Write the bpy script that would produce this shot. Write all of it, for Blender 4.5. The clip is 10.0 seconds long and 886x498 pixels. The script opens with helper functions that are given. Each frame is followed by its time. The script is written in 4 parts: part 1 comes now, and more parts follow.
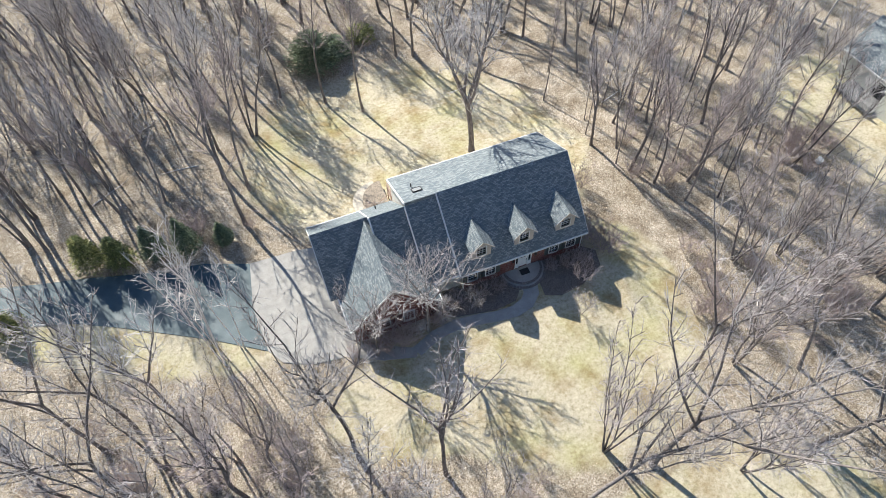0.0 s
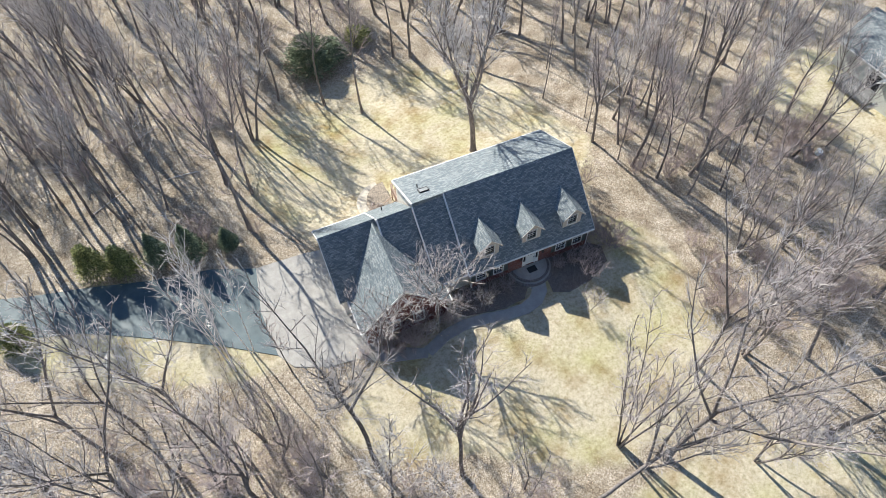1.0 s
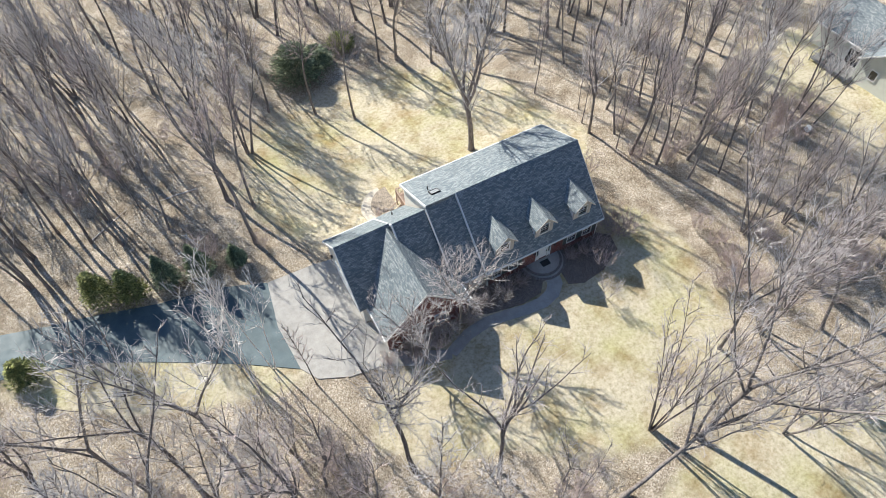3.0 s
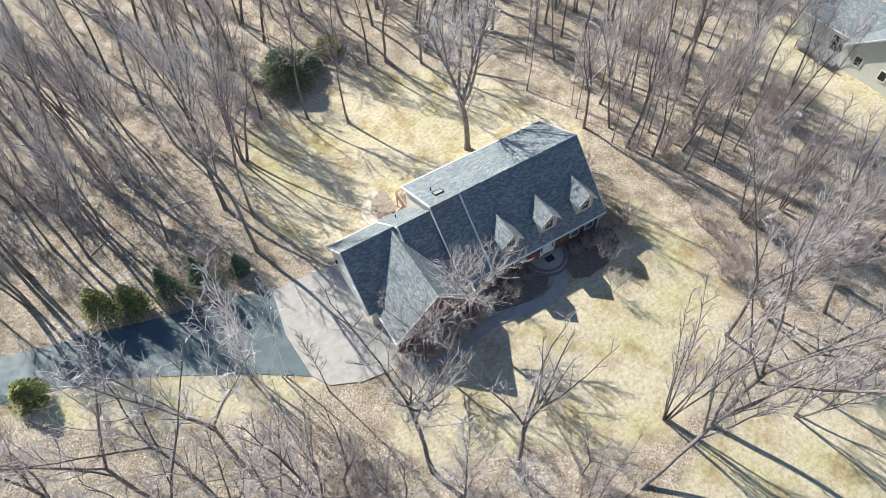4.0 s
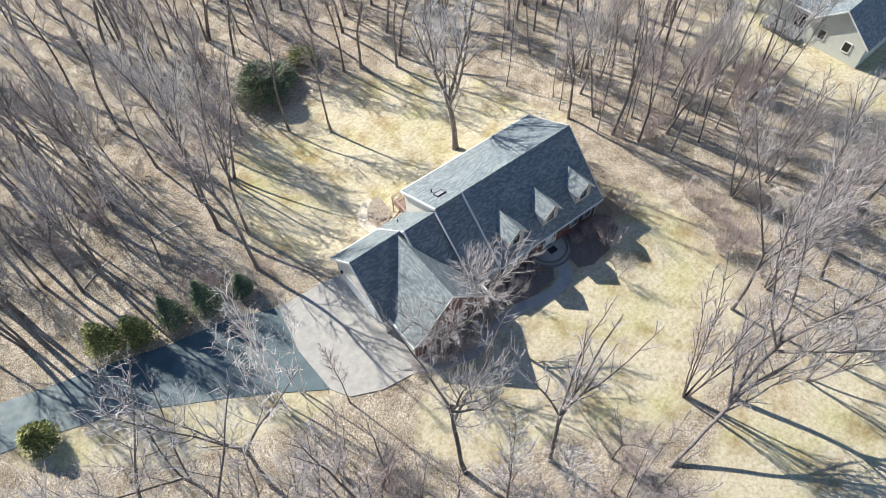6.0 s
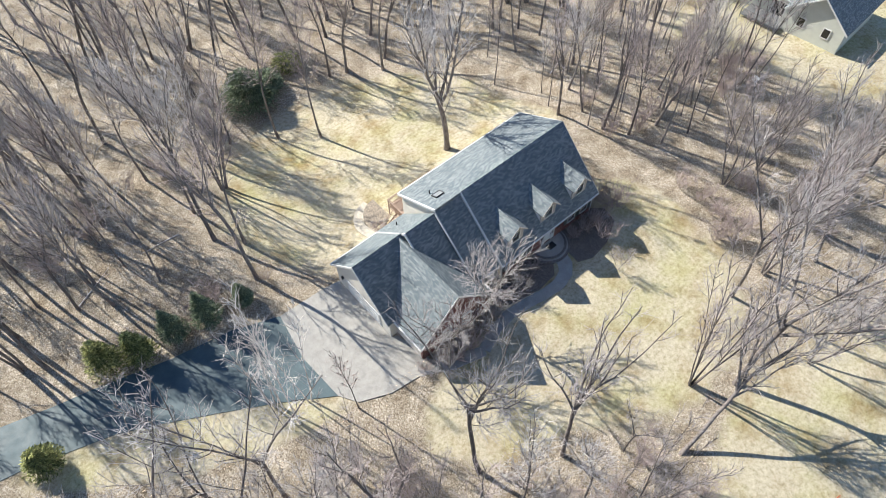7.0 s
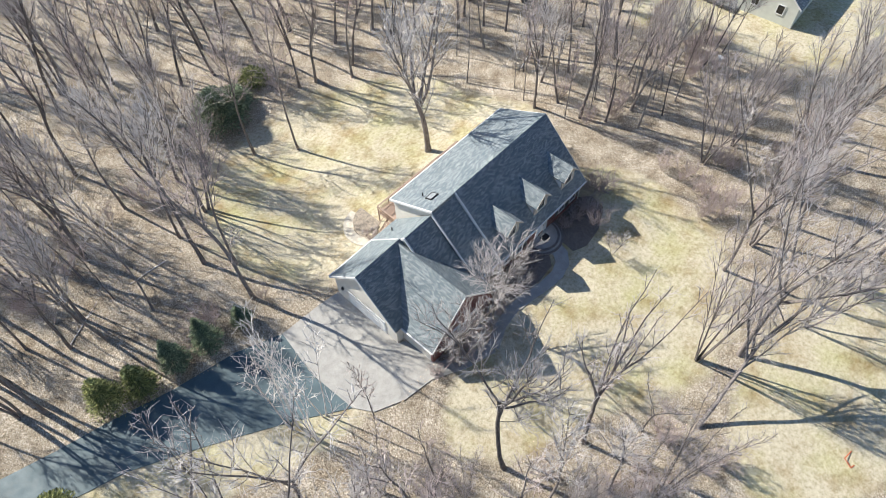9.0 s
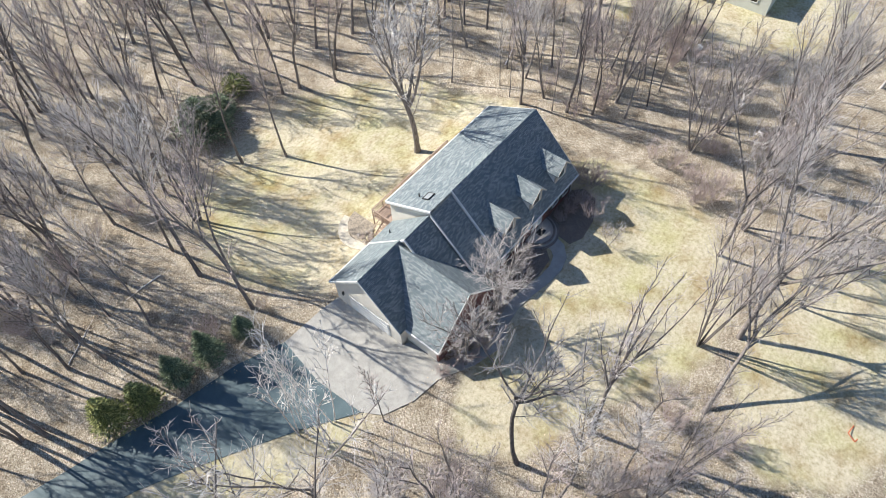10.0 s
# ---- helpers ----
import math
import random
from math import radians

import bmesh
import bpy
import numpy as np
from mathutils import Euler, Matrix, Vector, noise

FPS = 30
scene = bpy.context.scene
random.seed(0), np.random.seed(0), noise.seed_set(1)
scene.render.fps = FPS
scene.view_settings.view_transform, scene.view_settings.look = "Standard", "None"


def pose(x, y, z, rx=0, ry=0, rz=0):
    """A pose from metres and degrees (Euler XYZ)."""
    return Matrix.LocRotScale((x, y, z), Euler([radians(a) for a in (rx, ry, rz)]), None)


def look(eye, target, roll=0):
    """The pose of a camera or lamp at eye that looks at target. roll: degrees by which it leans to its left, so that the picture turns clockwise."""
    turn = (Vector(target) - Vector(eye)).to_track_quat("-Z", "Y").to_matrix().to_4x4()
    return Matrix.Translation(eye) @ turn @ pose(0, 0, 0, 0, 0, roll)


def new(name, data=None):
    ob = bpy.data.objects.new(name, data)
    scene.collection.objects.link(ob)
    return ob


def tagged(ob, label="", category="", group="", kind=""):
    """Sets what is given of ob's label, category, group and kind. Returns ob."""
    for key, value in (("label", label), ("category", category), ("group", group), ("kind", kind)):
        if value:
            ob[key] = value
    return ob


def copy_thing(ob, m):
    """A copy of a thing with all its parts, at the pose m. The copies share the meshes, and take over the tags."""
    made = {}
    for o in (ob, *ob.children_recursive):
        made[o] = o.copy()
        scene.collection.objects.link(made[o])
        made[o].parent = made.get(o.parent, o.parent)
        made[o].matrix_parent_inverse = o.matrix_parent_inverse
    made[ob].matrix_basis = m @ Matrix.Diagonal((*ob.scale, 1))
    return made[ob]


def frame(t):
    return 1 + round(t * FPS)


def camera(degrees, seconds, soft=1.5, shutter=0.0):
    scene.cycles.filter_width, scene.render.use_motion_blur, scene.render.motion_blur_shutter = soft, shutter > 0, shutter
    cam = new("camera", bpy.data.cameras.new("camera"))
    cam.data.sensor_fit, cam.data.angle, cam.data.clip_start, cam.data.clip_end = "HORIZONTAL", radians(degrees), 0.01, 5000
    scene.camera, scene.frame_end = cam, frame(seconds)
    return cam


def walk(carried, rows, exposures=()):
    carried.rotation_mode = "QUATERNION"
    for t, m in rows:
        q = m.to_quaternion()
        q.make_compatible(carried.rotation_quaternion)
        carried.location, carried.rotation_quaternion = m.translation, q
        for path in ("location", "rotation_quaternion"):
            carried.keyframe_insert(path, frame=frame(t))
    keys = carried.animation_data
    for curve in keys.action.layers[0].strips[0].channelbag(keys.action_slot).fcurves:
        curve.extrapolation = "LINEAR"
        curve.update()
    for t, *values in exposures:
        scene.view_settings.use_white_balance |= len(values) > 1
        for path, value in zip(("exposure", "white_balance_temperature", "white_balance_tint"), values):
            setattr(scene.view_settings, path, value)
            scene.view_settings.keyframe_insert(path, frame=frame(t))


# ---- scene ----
cam = camera(66.72, 10.0, soft=0.35)
# the drone circles at one height with its camera held at one tilt: seconds, x, y, heading
HEIGHT, TILT, LEAN = 54.854, -55.589, -2.401
ROWS = [
    (0, -12.389, -35.820, -19.662),
    (0.5, -13.166, -35.538, -20.430),
    (1, -14.046, -35.181, -21.386),
    (1.5, -15.000, -34.761, -22.498),
    (2, -16.002, -34.289, -23.736),
    (2.5, -17.030, -33.776, -25.073),
    (3.25, -18.575, -32.951, -27.214),
    (4, -20.078, -32.080, -29.461),
    (4.5, -21.038, -31.484, -30.992),
    (5, -21.954, -30.880, -32.538),
    (5.5, -22.822, -30.271, -34.090),
    (6.25, -24.032, -29.351, -36.422),
    (7, -25.142, -28.421, -38.761),
    (7.5, -25.836, -27.791, -40.330),
    (8, -26.507, -27.151, -41.917),
    (8.5, -27.169, -26.493, -43.534),
    (9, -27.839, -25.812, -45.196),
    (9.5, -28.538, -25.099, -46.921),
    (10, -29.288, -24.346, -48.731),
]
walk(cam, [(t, pose(x, y, HEIGHT, 0, 0, h) @ pose(0, 0, 0, 90 + TILT) @ pose(0, 0, 0, 0, 0, LEAN)) for t, x, y, h in ROWS])

# ---- light ----
SUN = Vector((-0.36, 1.21, 1.0)).normalized()
world = bpy.data.worlds.new("sky")
scene.world = world
world.use_nodes = True
wn = world.node_tree.nodes
sky = wn.new("ShaderNodeTexSky")
sky.sky_type = "NISHITA"
sky.sun_disc = False
sky.ozone_density, sky.dust_density = 5.5, 0.2
sky.sun_elevation = math.asin(SUN.z)
sky.sun_rotation = math.atan2(SUN.x, SUN.y)
wn["Background"].inputs[1].default_value = 0.09
world.node_tree.links.new(sky.outputs[0], wn["Background"].inputs[0])
sun = bpy.data.lights.new("sun", "SUN")
sun.energy, sun.angle, sun.color = 5.0, radians(0.53), (1.0, 0.952, 0.865)
sun_ob = new("sun", sun)
sun_ob.matrix_world = look(SUN * 200, (0, 0, 0))
scene.view_settings.exposure = 0.81


# ---- materials ----
def material(name, rough=0.9, metal=0.0, spec=0.3):
    m = bpy.data.materials.new(name)
    m.use_nodes = True
    t = m.node_tree
    b = t.nodes["Principled BSDF"]
    b.inputs["Roughness"].default_value = rough
    b.inputs["Metallic"].default_value = metal
    b.inputs["Specular IOR Level"].default_value = spec
    return m, t, b


def node(t, kind, **values):
    n = t.nodes.new(kind)
    for key, v in values.items():
        n.inputs[key.replace("_", " ")].default_value = v
    return n


def noise_tex(t, coord, scale, detail=4.0, rough=0.6):
    n = node(t, "ShaderNodeTexNoise", Scale=scale, Detail=detail, Roughness=rough)
    t.links.new(coord, n.inputs["Vector"])
    return n.outputs["Fac"]


def ramp(t, fac, stops):
    n = t.nodes.new("ShaderNodeValToRGB")
    el = n.color_ramp.elements
    while len(el) < len(stops):
        el.new(0.5)
    for e, (p, c) in zip(el, stops):
        e.position, e.color = p, (*c, 1)
    t.links.new(fac, n.inputs[0])
    return n.outputs[0]


def mix(t, fac, a, b, mode="MIX"):
    n = t.nodes.new("ShaderNodeMix")
    n.data_type, n.blend_type = "RGBA", mode
    for socket, v in ((n.inputs[0], fac), (n.inputs[6], a), (n.inputs[7], b)):
        if isinstance(v, (float, int)):
            socket.default_value = v
        elif isinstance(v, tuple):
            socket.default_value = (*v, 1)
        else:
            t.links.new(v, socket)
    return n.outputs[2]


def bump(t, b, height, strength, distance):
    n = node(t, "ShaderNodeBump", Strength=strength, Distance=distance)
    t.links.new(height, n.inputs["Height"])
    t.links.new(n.outputs[0], b.inputs["Normal"])


def coords(t, which="Object"):
    return t.nodes.new("ShaderNodeTexCoord").outputs[which]


def plain(name, color, rough=0.7, vary=0.15, scale=6.0, metal=0.0, spec=0.3, relief=0.0):
    """A painted or stained surface: its colour, uneven at two scales."""
    m, t, b = material(name, rough, metal, spec)
    c = coords(t)
    lo, hi = tuple(v * (1 - vary) for v in color), tuple(min(1, v * (1 + vary)) for v in color)
    a = ramp(t, noise_tex(t, c, scale), [(0.3, lo), (0.7, hi)])
    d = ramp(t, noise_tex(t, c, scale * 9), [(0.35, (0.86, 0.86, 0.86)), (0.65, (1, 1, 1))])
    t.links.new(mix(t, 1.0, a, d, "MULTIPLY"), b.inputs["Base Color"])
    if relief:
        bump(t, b, noise_tex(t, c, scale * 6), 0.6, relief)
    return m


def shingle_material():
    m, t, b = material("shingles", 0.7, 0, 0.8)
    uv = coords(t, "UV")
    br = t.nodes.new("ShaderNodeTexBrick")
    br.offset = 0.43
    for k, v in (("Scale", 1.0), ("Brick Width", 0.30), ("Row Height", 0.13), ("Mortar Size", 0.010), ("Mortar Smooth", 0.1), ("Bias", -0.25)):
        br.inputs[k].default_value = v
    br.inputs["Color1"].default_value = (0.125, 0.165, 0.185, 1)
    br.inputs["Color2"].default_value = (0.37, 0.405, 0.40, 1)
    br.inputs["Mortar"].default_value = (0.07, 0.085, 0.10, 1)
    t.links.new(uv, br.inputs["Vector"])
    big = ramp(t, noise_tex(t, uv, 0.5, 5), [(0.3, (0.82, 0.84, 0.86)), (0.7, (1.05, 1.04, 1.02))])
    grit = ramp(t, noise_tex(t, uv, 60, 2), [(0.3, (0.8, 0.8, 0.8)), (0.7, (1.1, 1.1, 1.1))])
    t.links.new(mix(t, 1.0, mix(t, 1.0, br.outputs["Color"], big, "MULTIPLY"), grit, "MULTIPLY"), b.inputs["Base Color"])
    bump(t, b, br.outputs["Fac"], 0.5, -0.012)
    return m


def brick_material():
    m, t, b = material("brick", 0.85)
    uv = coords(t, "UV")
    br = t.nodes.new("ShaderNodeTexBrick")
    for k, v in (("Scale", 1.0), ("Brick Width", 0.21), ("Row Height", 0.075), ("Mortar Size", 0.006)):
        br.inputs[k].default_value = v
    br.inputs["Color1"].default_value = (0.20, 0.062, 0.05, 1)
    br.inputs["Color2"].default_value = (0.13, 0.045, 0.04, 1)
    br.inputs["Mortar"].default_value = (0.27, 0.24, 0.22, 1)
    t.links.new(uv, br.inputs["Vector"])
    t.links.new(br.outputs["Color"], b.inputs["Base Color"])
    bump(t, b, br.outputs["Fac"], 0.5, -0.006)
    return m


def siding_material(name, color):
    """Clapboard: each board's lower edge stands proud."""
    m, t, b = material(name, 0.6)
    uv = coords(t, "UV")
    sep = t.nodes.new("ShaderNodeSeparateXYZ")
    t.links.new(uv, sep.inputs[0])
    f = t.nodes.new("ShaderNodeMath")
    f.operation = "MODULO"
    f.inputs[1].default_value = 0.115
    t.links.new(sep.outputs["Y"], f.inputs[0])
    g = t.nodes.new("ShaderNodeMath")
    g.operation = "MULTIPLY"
    g.inputs[1].default_value = 8.7
    t.links.new(f.outputs[0], g.inputs[0])
    a = ramp(t, noise_tex(t, uv, 1.3), [(0.3, tuple(v * 0.9 for v in color)), (0.7, color)])
    t.links.new(a, b.inputs["Base Color"])
    bump(t, b, g.outputs[0], 0.8, -0.012)
    return m


def ground_material():
    m, t, b = material("ground", 0.95, 0, 0.1)
    c = coords(t)
    at = t.nodes.new("ShaderNodeAttribute")
    at.attribute_name = "lawn"
    edge = noise_tex(t, c, 0.35, 5, 0.7)
    add = t.nodes.new("ShaderNodeMath")
    add.operation = "MULTIPLY_ADD"
    add.inputs[1].default_value, add.inputs[2].default_value = 0.9, -0.45
    t.links.new(edge, add.inputs[0])
    tot = t.nodes.new("ShaderNodeMath")
    t.links.new(at.outputs["Fac"], tot.inputs[0])
    t.links.new(add.outputs[0], tot.inputs[1])
    lawnfac = ramp(t, tot.outputs[0], [(0.35, (0, 0, 0)), (0.65, (1, 1, 1))])
    # dormant turf: straw with thin green
    straw = ramp(t, noise_tex(t, c, 2.6, 10, 0.82), [(0.33, (0.30, 0.26, 0.16)), (0.48, (0.56, 0.50, 0.36)), (0.6, (0.68, 0.625, 0.485)), (0.72, (0.80, 0.755, 0.645))])
    worn = ramp(t, noise_tex(t, c, 0.3, 7, 0.68), [(0.48, (1, 1, 1)), (0.68, (0.66, 0.56, 0.43))])
    straw = mix(t, 1.0, straw, worn, "MULTIPLY")
    green = ramp(t, noise_tex(t, c, 0.16, 6, 0.62), [(0.46, (0, 0, 0)), (0.70, (0.68, 0.68, 0.68))])
    turf = mix(t, green, straw, mix(t, 1.0, straw, (0.78, 0.84, 0.48), "MULTIPLY"))
    # leaf litter: tan and brown flakes over dark soil
    vor = node(t, "ShaderNodeTexVoronoi", Scale=12.0, Randomness=1.0)
    t.links.new(c, vor.inputs["Vector"])
    leaf = ramp(t, vor.outputs["Color"], [(0.12, (0.20, 0.165, 0.125)), (0.45, (0.43, 0.37, 0.29)), (0.7, (0.57, 0.505, 0.41)), (0.95, (0.80, 0.75, 0.66))])
    patch = ramp(t, noise_tex(t, c, 0.45, 6, 0.65), [(0.3,(0.52,0.475,0.42)), (0.5,(0.85,0.83,0.80)), (0.65, (1.12, 1.11, 1.10))])
    litter = mix(t, 1.0, leaf, patch, "MULTIPLY")
    t.links.new(mix(t, lawnfac, litter, turf), b.inputs["Base Color"])
    bump(t, b, noise_tex(t, c, 11, 8, 0.75), 1.0, 0.16)
    return m


def bark_material(name, dark, light, scale=7.0):
    m, t, b = material(name, 0.9, 0, 0.15)
    c = coords(t)
    info = t.nodes.new("ShaderNodeObjectInfo")
    mp = t.nodes.new("ShaderNodeMapping")
    mp.inputs["Scale"].default_value = (1, 1, 0.22)
    t.links.new(c, mp.inputs["Vector"])
    a = ramp(t, noise_tex(t, mp.outputs[0], scale), [(0.3, dark), (0.7, light)])
    v = ramp(t, info.outputs["Random"], [(0.0, (0.72, 0.70, 0.70)), (0.5, (1.0, 0.95, 0.93)), (1.0, (1.25, 1.22, 1.2))])
    t.links.new(mix(t, 1.0, a, v, "MULTIPLY"), b.inputs["Base Color"])
    bump(t, b, noise_tex(t, mp.outputs[0], scale * 3), 0.7, 0.02)
    return m


def asphalt_material():
    m, t, b = material("asphalt", 0.6, 0, 0.35)
    c = coords(t)
    # blue tint of the reflected sky is put into the base colour
    a = ramp(t, noise_tex(t, c, 0.5, 6), [(0.3, (0.05, 0.082, 0.094)), (0.7, (0.095, 0.14, 0.155))])
    g = ramp(t, noise_tex(t, c, 40, 3), [(0.3, (0.75, 0.75, 0.75)), (0.7, (1.2, 1.2, 1.2))])
    t.links.new(mix(t, 1.0, a, g, "MULTIPLY"), b.inputs["Base Color"])
    r = ramp(t, noise_tex(t, c, 0.7, 4), [(0.3, (0.48, 0.48, 0.48)), (0.7, (0.68, 0.68, 0.68))])
    t.links.new(r, b.inputs["Roughness"])
    bump(t, b, noise_tex(t, c, 60, 3), 0.4, 0.004)
    return m


def foliage_material(name, dark, light):
    m, t, b = material(name, 0.7, 0, 0.2)
    geo = t.nodes.new("ShaderNodeNewGeometry")
    a = ramp(t, geo.outputs["Random Per Island"], [(0.0, dark), (0.7, light), (1.0, tuple(min(1, v * 1.6) for v in light))])
    t.links.new(a, b.inputs["Base Color"])
    return m


def glass_material():
    m, t, b = material("window_glass", 0.05, 0, 0.6)
    b.inputs["Base Color"].default_value = (0.012, 0.014, 0.018, 1)
    return m


SHINGLES = shingle_material()
BRICK = brick_material()
CREAM = siding_material("cream_siding", (0.74, 0.70, 0.62))
BEIGE = siding_material("beige_siding", (0.52, 0.47, 0.41))
SAGE = siding_material("pale_sage_siding", (0.60, 0.62, 0.56))
WHITE = plain("white_paint", (0.80, 0.80, 0.78), 0.45, 0.05)
SHUTTER = plain("grey_green_shutter", (0.11, 0.125, 0.115), 0.5, 0.15)
GLASS = glass_material()
# the skylight's bright reflection is put into its pale base colour
PALEGLASS = plain("pale_reflecting_skylight_glass", (0.30, 0.32, 0.33), 0.12, 0.1, spec=0.6)
DARK = plain("dark_metal", (0.03, 0.03, 0.032), 0.4, 0.2)
CONCRETE = plain("concrete", (0.37, 0.36, 0.335), 0.85, 0.14, 1.4, relief=0.003)
PAVER = plain("patio_paver", (0.58, 0.53, 0.44), 0.85, 0.2, 3.0, relief=0.004)
ASPHALT = asphalt_material()
GROUND = ground_material()
MULCH = plain("bark_mulch", (0.20, 0.165, 0.14), 0.95, 0.5, 9.0, relief=0.03)
DECKING = plain("weathered_red_decking", (0.36, 0.27, 0.215), 0.75, 0.25, 5.0)
GREYDECK = plain("grey_decking", (0.22, 0.22, 0.22), 0.8, 0.25, 5.0)
BARK = bark_material("bark", (0.10, 0.09, 0.084), (0.27, 0.25, 0.237))
TWIG = bark_material("twigs", (0.42, 0.405, 0.395), (0.66, 0.64, 0.625), 3.0)
REDTWIG = bark_material("reddish_twigs", (0.36, 0.305, 0.29), (0.57, 0.50, 0.485), 3.0)
MAUVETWIG = bark_material("mauve_grey_twigs", (0.37, 0.345, 0.345), (0.60, 0.565, 0.565), 3.0)
BIRCHBARK = bark_material("birch_bark", (0.50, 0.49, 0.47), (0.86, 0.85, 0.82), 4.0)
NEEDLE = foliage_material("evergreen_needles", (0.11, 0.13, 0.05), (0.34, 0.35, 0.14))
BLUENEEDLE = foliage_material("blue_green_needles", (0.12, 0.15, 0.09), (0.27, 0.32, 0.20))
LEAF = foliage_material("dead_leaves", (0.20, 0.14, 0.09), (0.58, 0.48, 0.35))
GRAVEL = plain("tan_gravel", (0.34, 0.29, 0.23), 0.95, 0.45, 7.0, relief=0.03)
EDGE_BRICK = plain("dark_edging_brick", (0.20, 0.17, 0.155), 0.85, 0.3, 4.0)
STONE = plain("garden_stone", (0.36, 0.32, 0.28), 0.9, 0.35, 3.0, relief=0.02)


# ---- building blocks ----
def mesh_from(name, verts, faces, mat, uvs=None):
    me = bpy.data.meshes.new(name)
    me.from_pydata(verts, [], faces)
    me.materials.append(mat)
    if uvs is not None:
        layer = me.uv_layers.new(name="UVMap")
        layer.data.foreach_set("uv", np.asarray(uvs, np.float32).ravel())
    me.update()
    return me


def part(name, me, parent=None, label=""):
    """Links a mesh as one object, under a thing or a part."""
    ob = new(name, me)
    ob.parent = parent
    return tagged(ob, label)


def thing(name, at, label, category, group="", kind=""):
    ob = new(name)
    ob.location = at
    return tagged(ob, label, category, group, kind)


def solid(name, polys, mat):
    """A mesh of plane polygons; UVs in metres, u level and v up the slope."""
    verts, faces, uvs = [], [], []
    for poly in polys:
        p = [Vector(q) for q in poly]
        n = Vector((0, 0, 0))
        for i in range(len(p)):
            n += (p[i] - p[0]).cross(p[(i + 1) % len(p)] - p[0])
        n.normalize()
        u = Vector((0, 0, 1)).cross(n)
        u = u.normalized() if u.length > 1e-4 else Vector((1, 0, 0))
        v = n.cross(u)
        faces.append(range(len(verts), len(verts) + len(p)))
        verts += [tuple(q) for q in p]
        uvs += [(q.dot(u), q.dot(v)) for q in p]
    return mesh_from(name, verts, [tuple(f) for f in faces], mat, uvs)


def extrude(poly, d):
    """The faces of a plane polygon pushed by d."""
    d = Vector(d)
    a = [Vector(q) for q in poly]
    n = Vector((0, 0, 0))
    for i in range(len(a)):
        n += (a[i] - a[0]).cross(a[(i + 1) % len(a)] - a[0])
    if n.dot(d) < 0:
        a.reverse()
    b = [q + d for q in a]
    k = len(a)
    return [b, a[::-1]] + [[a[i], a[(i + 1) % k], b[(i + 1) % k], b[i]] for i in range(k)]


def block(x0, x1, y0, y1, z0, z1):
    return extrude([(x0, y0, z0), (x1, y0, z0), (x1, y1, z0), (x0, y1, z0)], (0, 0, z1 - z0))


def smooth(a, b, v):
    s = min(1.0, max(0.0, (v - a) / (b - a)))
    return s * s * (3 - 2 * s)


def ground_z(x, y):
    """The yard is level in front and falls away behind the house."""
    side = smooth(-20, -4, x) * (1 - 0.72 * smooth(14, 26, x))
    return -side * (2.4 * smooth(3, 15, y) + 1.5 * smooth(15, 30, y))


# ---- ground ----
def spread_axis(lo, hi, step, far):
    inner = np.arange(lo, hi + 0.01, step)
    out = np.array([4, 10, 20, 40, 80, 160, 320, 640, far])
    return np.concatenate([lo - out[::-1], inner, hi + out])


def lawn_amount(x, y):
    def blob(cx, cy, rx, ry, turn=0.0):
        c, s = math.cos(turn), math.sin(turn)
        dx, dy = x - cx, y - cy
        return 1.0 - math.hypot((dx * c + dy * s) / rx, (dy * c - dx * s) / ry)
    w = max(blob(1, 17, 17, 15), blob(11, 9, 9, 10), blob(6, -15, 13, 10), blob(14, -10, 6, 7), blob(-6, -14, 9, 5.5),
            blob(-30, 1.0, 14, 3.4, -0.47), blob(56, -7, 12, 11), blob(11, -34, 13, 7), blob(48, 4, 7, 6))
    return min(1.0, max(0.0, 0.5 + 2.2 * w))


def build_ground():
    xs, ys = spread_axis(-90, 110, 1.25, 1500), spread_axis(-70, 120, 1.25, 1500)
    nx, ny = len(xs), len(ys)
    verts, lawn = [], []
    for y in ys:
        for x in xs:
            flat = max(abs(x), abs(y)) < 8
            w = 0.10 * noise.noise((x * 0.22, y * 0.22, 3)) + 0.35 * noise.noise((x * 0.03, y * 0.03, 7)) * smooth(30, 60, math.hypot(x, y))
            if -46 < x < 14 and -12 < y < 13:
                w = min(w, 0) * 0.3 - 0.03
            verts.append((x, y, ground_z(x, y) + (0 if flat else w)))
            lawn.append(lawn_amount(x, y))
    faces = [(j * nx + i, j * nx + i + 1, (j + 1) * nx + i + 1, (j + 1) * nx + i) for j in range(ny - 1) for i in range(nx - 1)]
    me = mesh_from("ground", verts, faces, GROUND)
    me.polygons.foreach_set("use_smooth", [True] * len(faces))
    me.attributes.new("lawn", "FLOAT", "POINT").data.foreach_set("value", lawn)
    tagged(new("ground", me), "straw-coloured dormant lawn running into leaf-littered woodland floor", "ground", kind="structure")


def slab(name, outline, z, thick, mat, label, category, kind="structure"):
    me = solid(name, extrude([(x, y, z - thick) for x, y in outline], (0, 0, thick)), mat)
    return tagged(new(name, me), label, category, kind=kind)


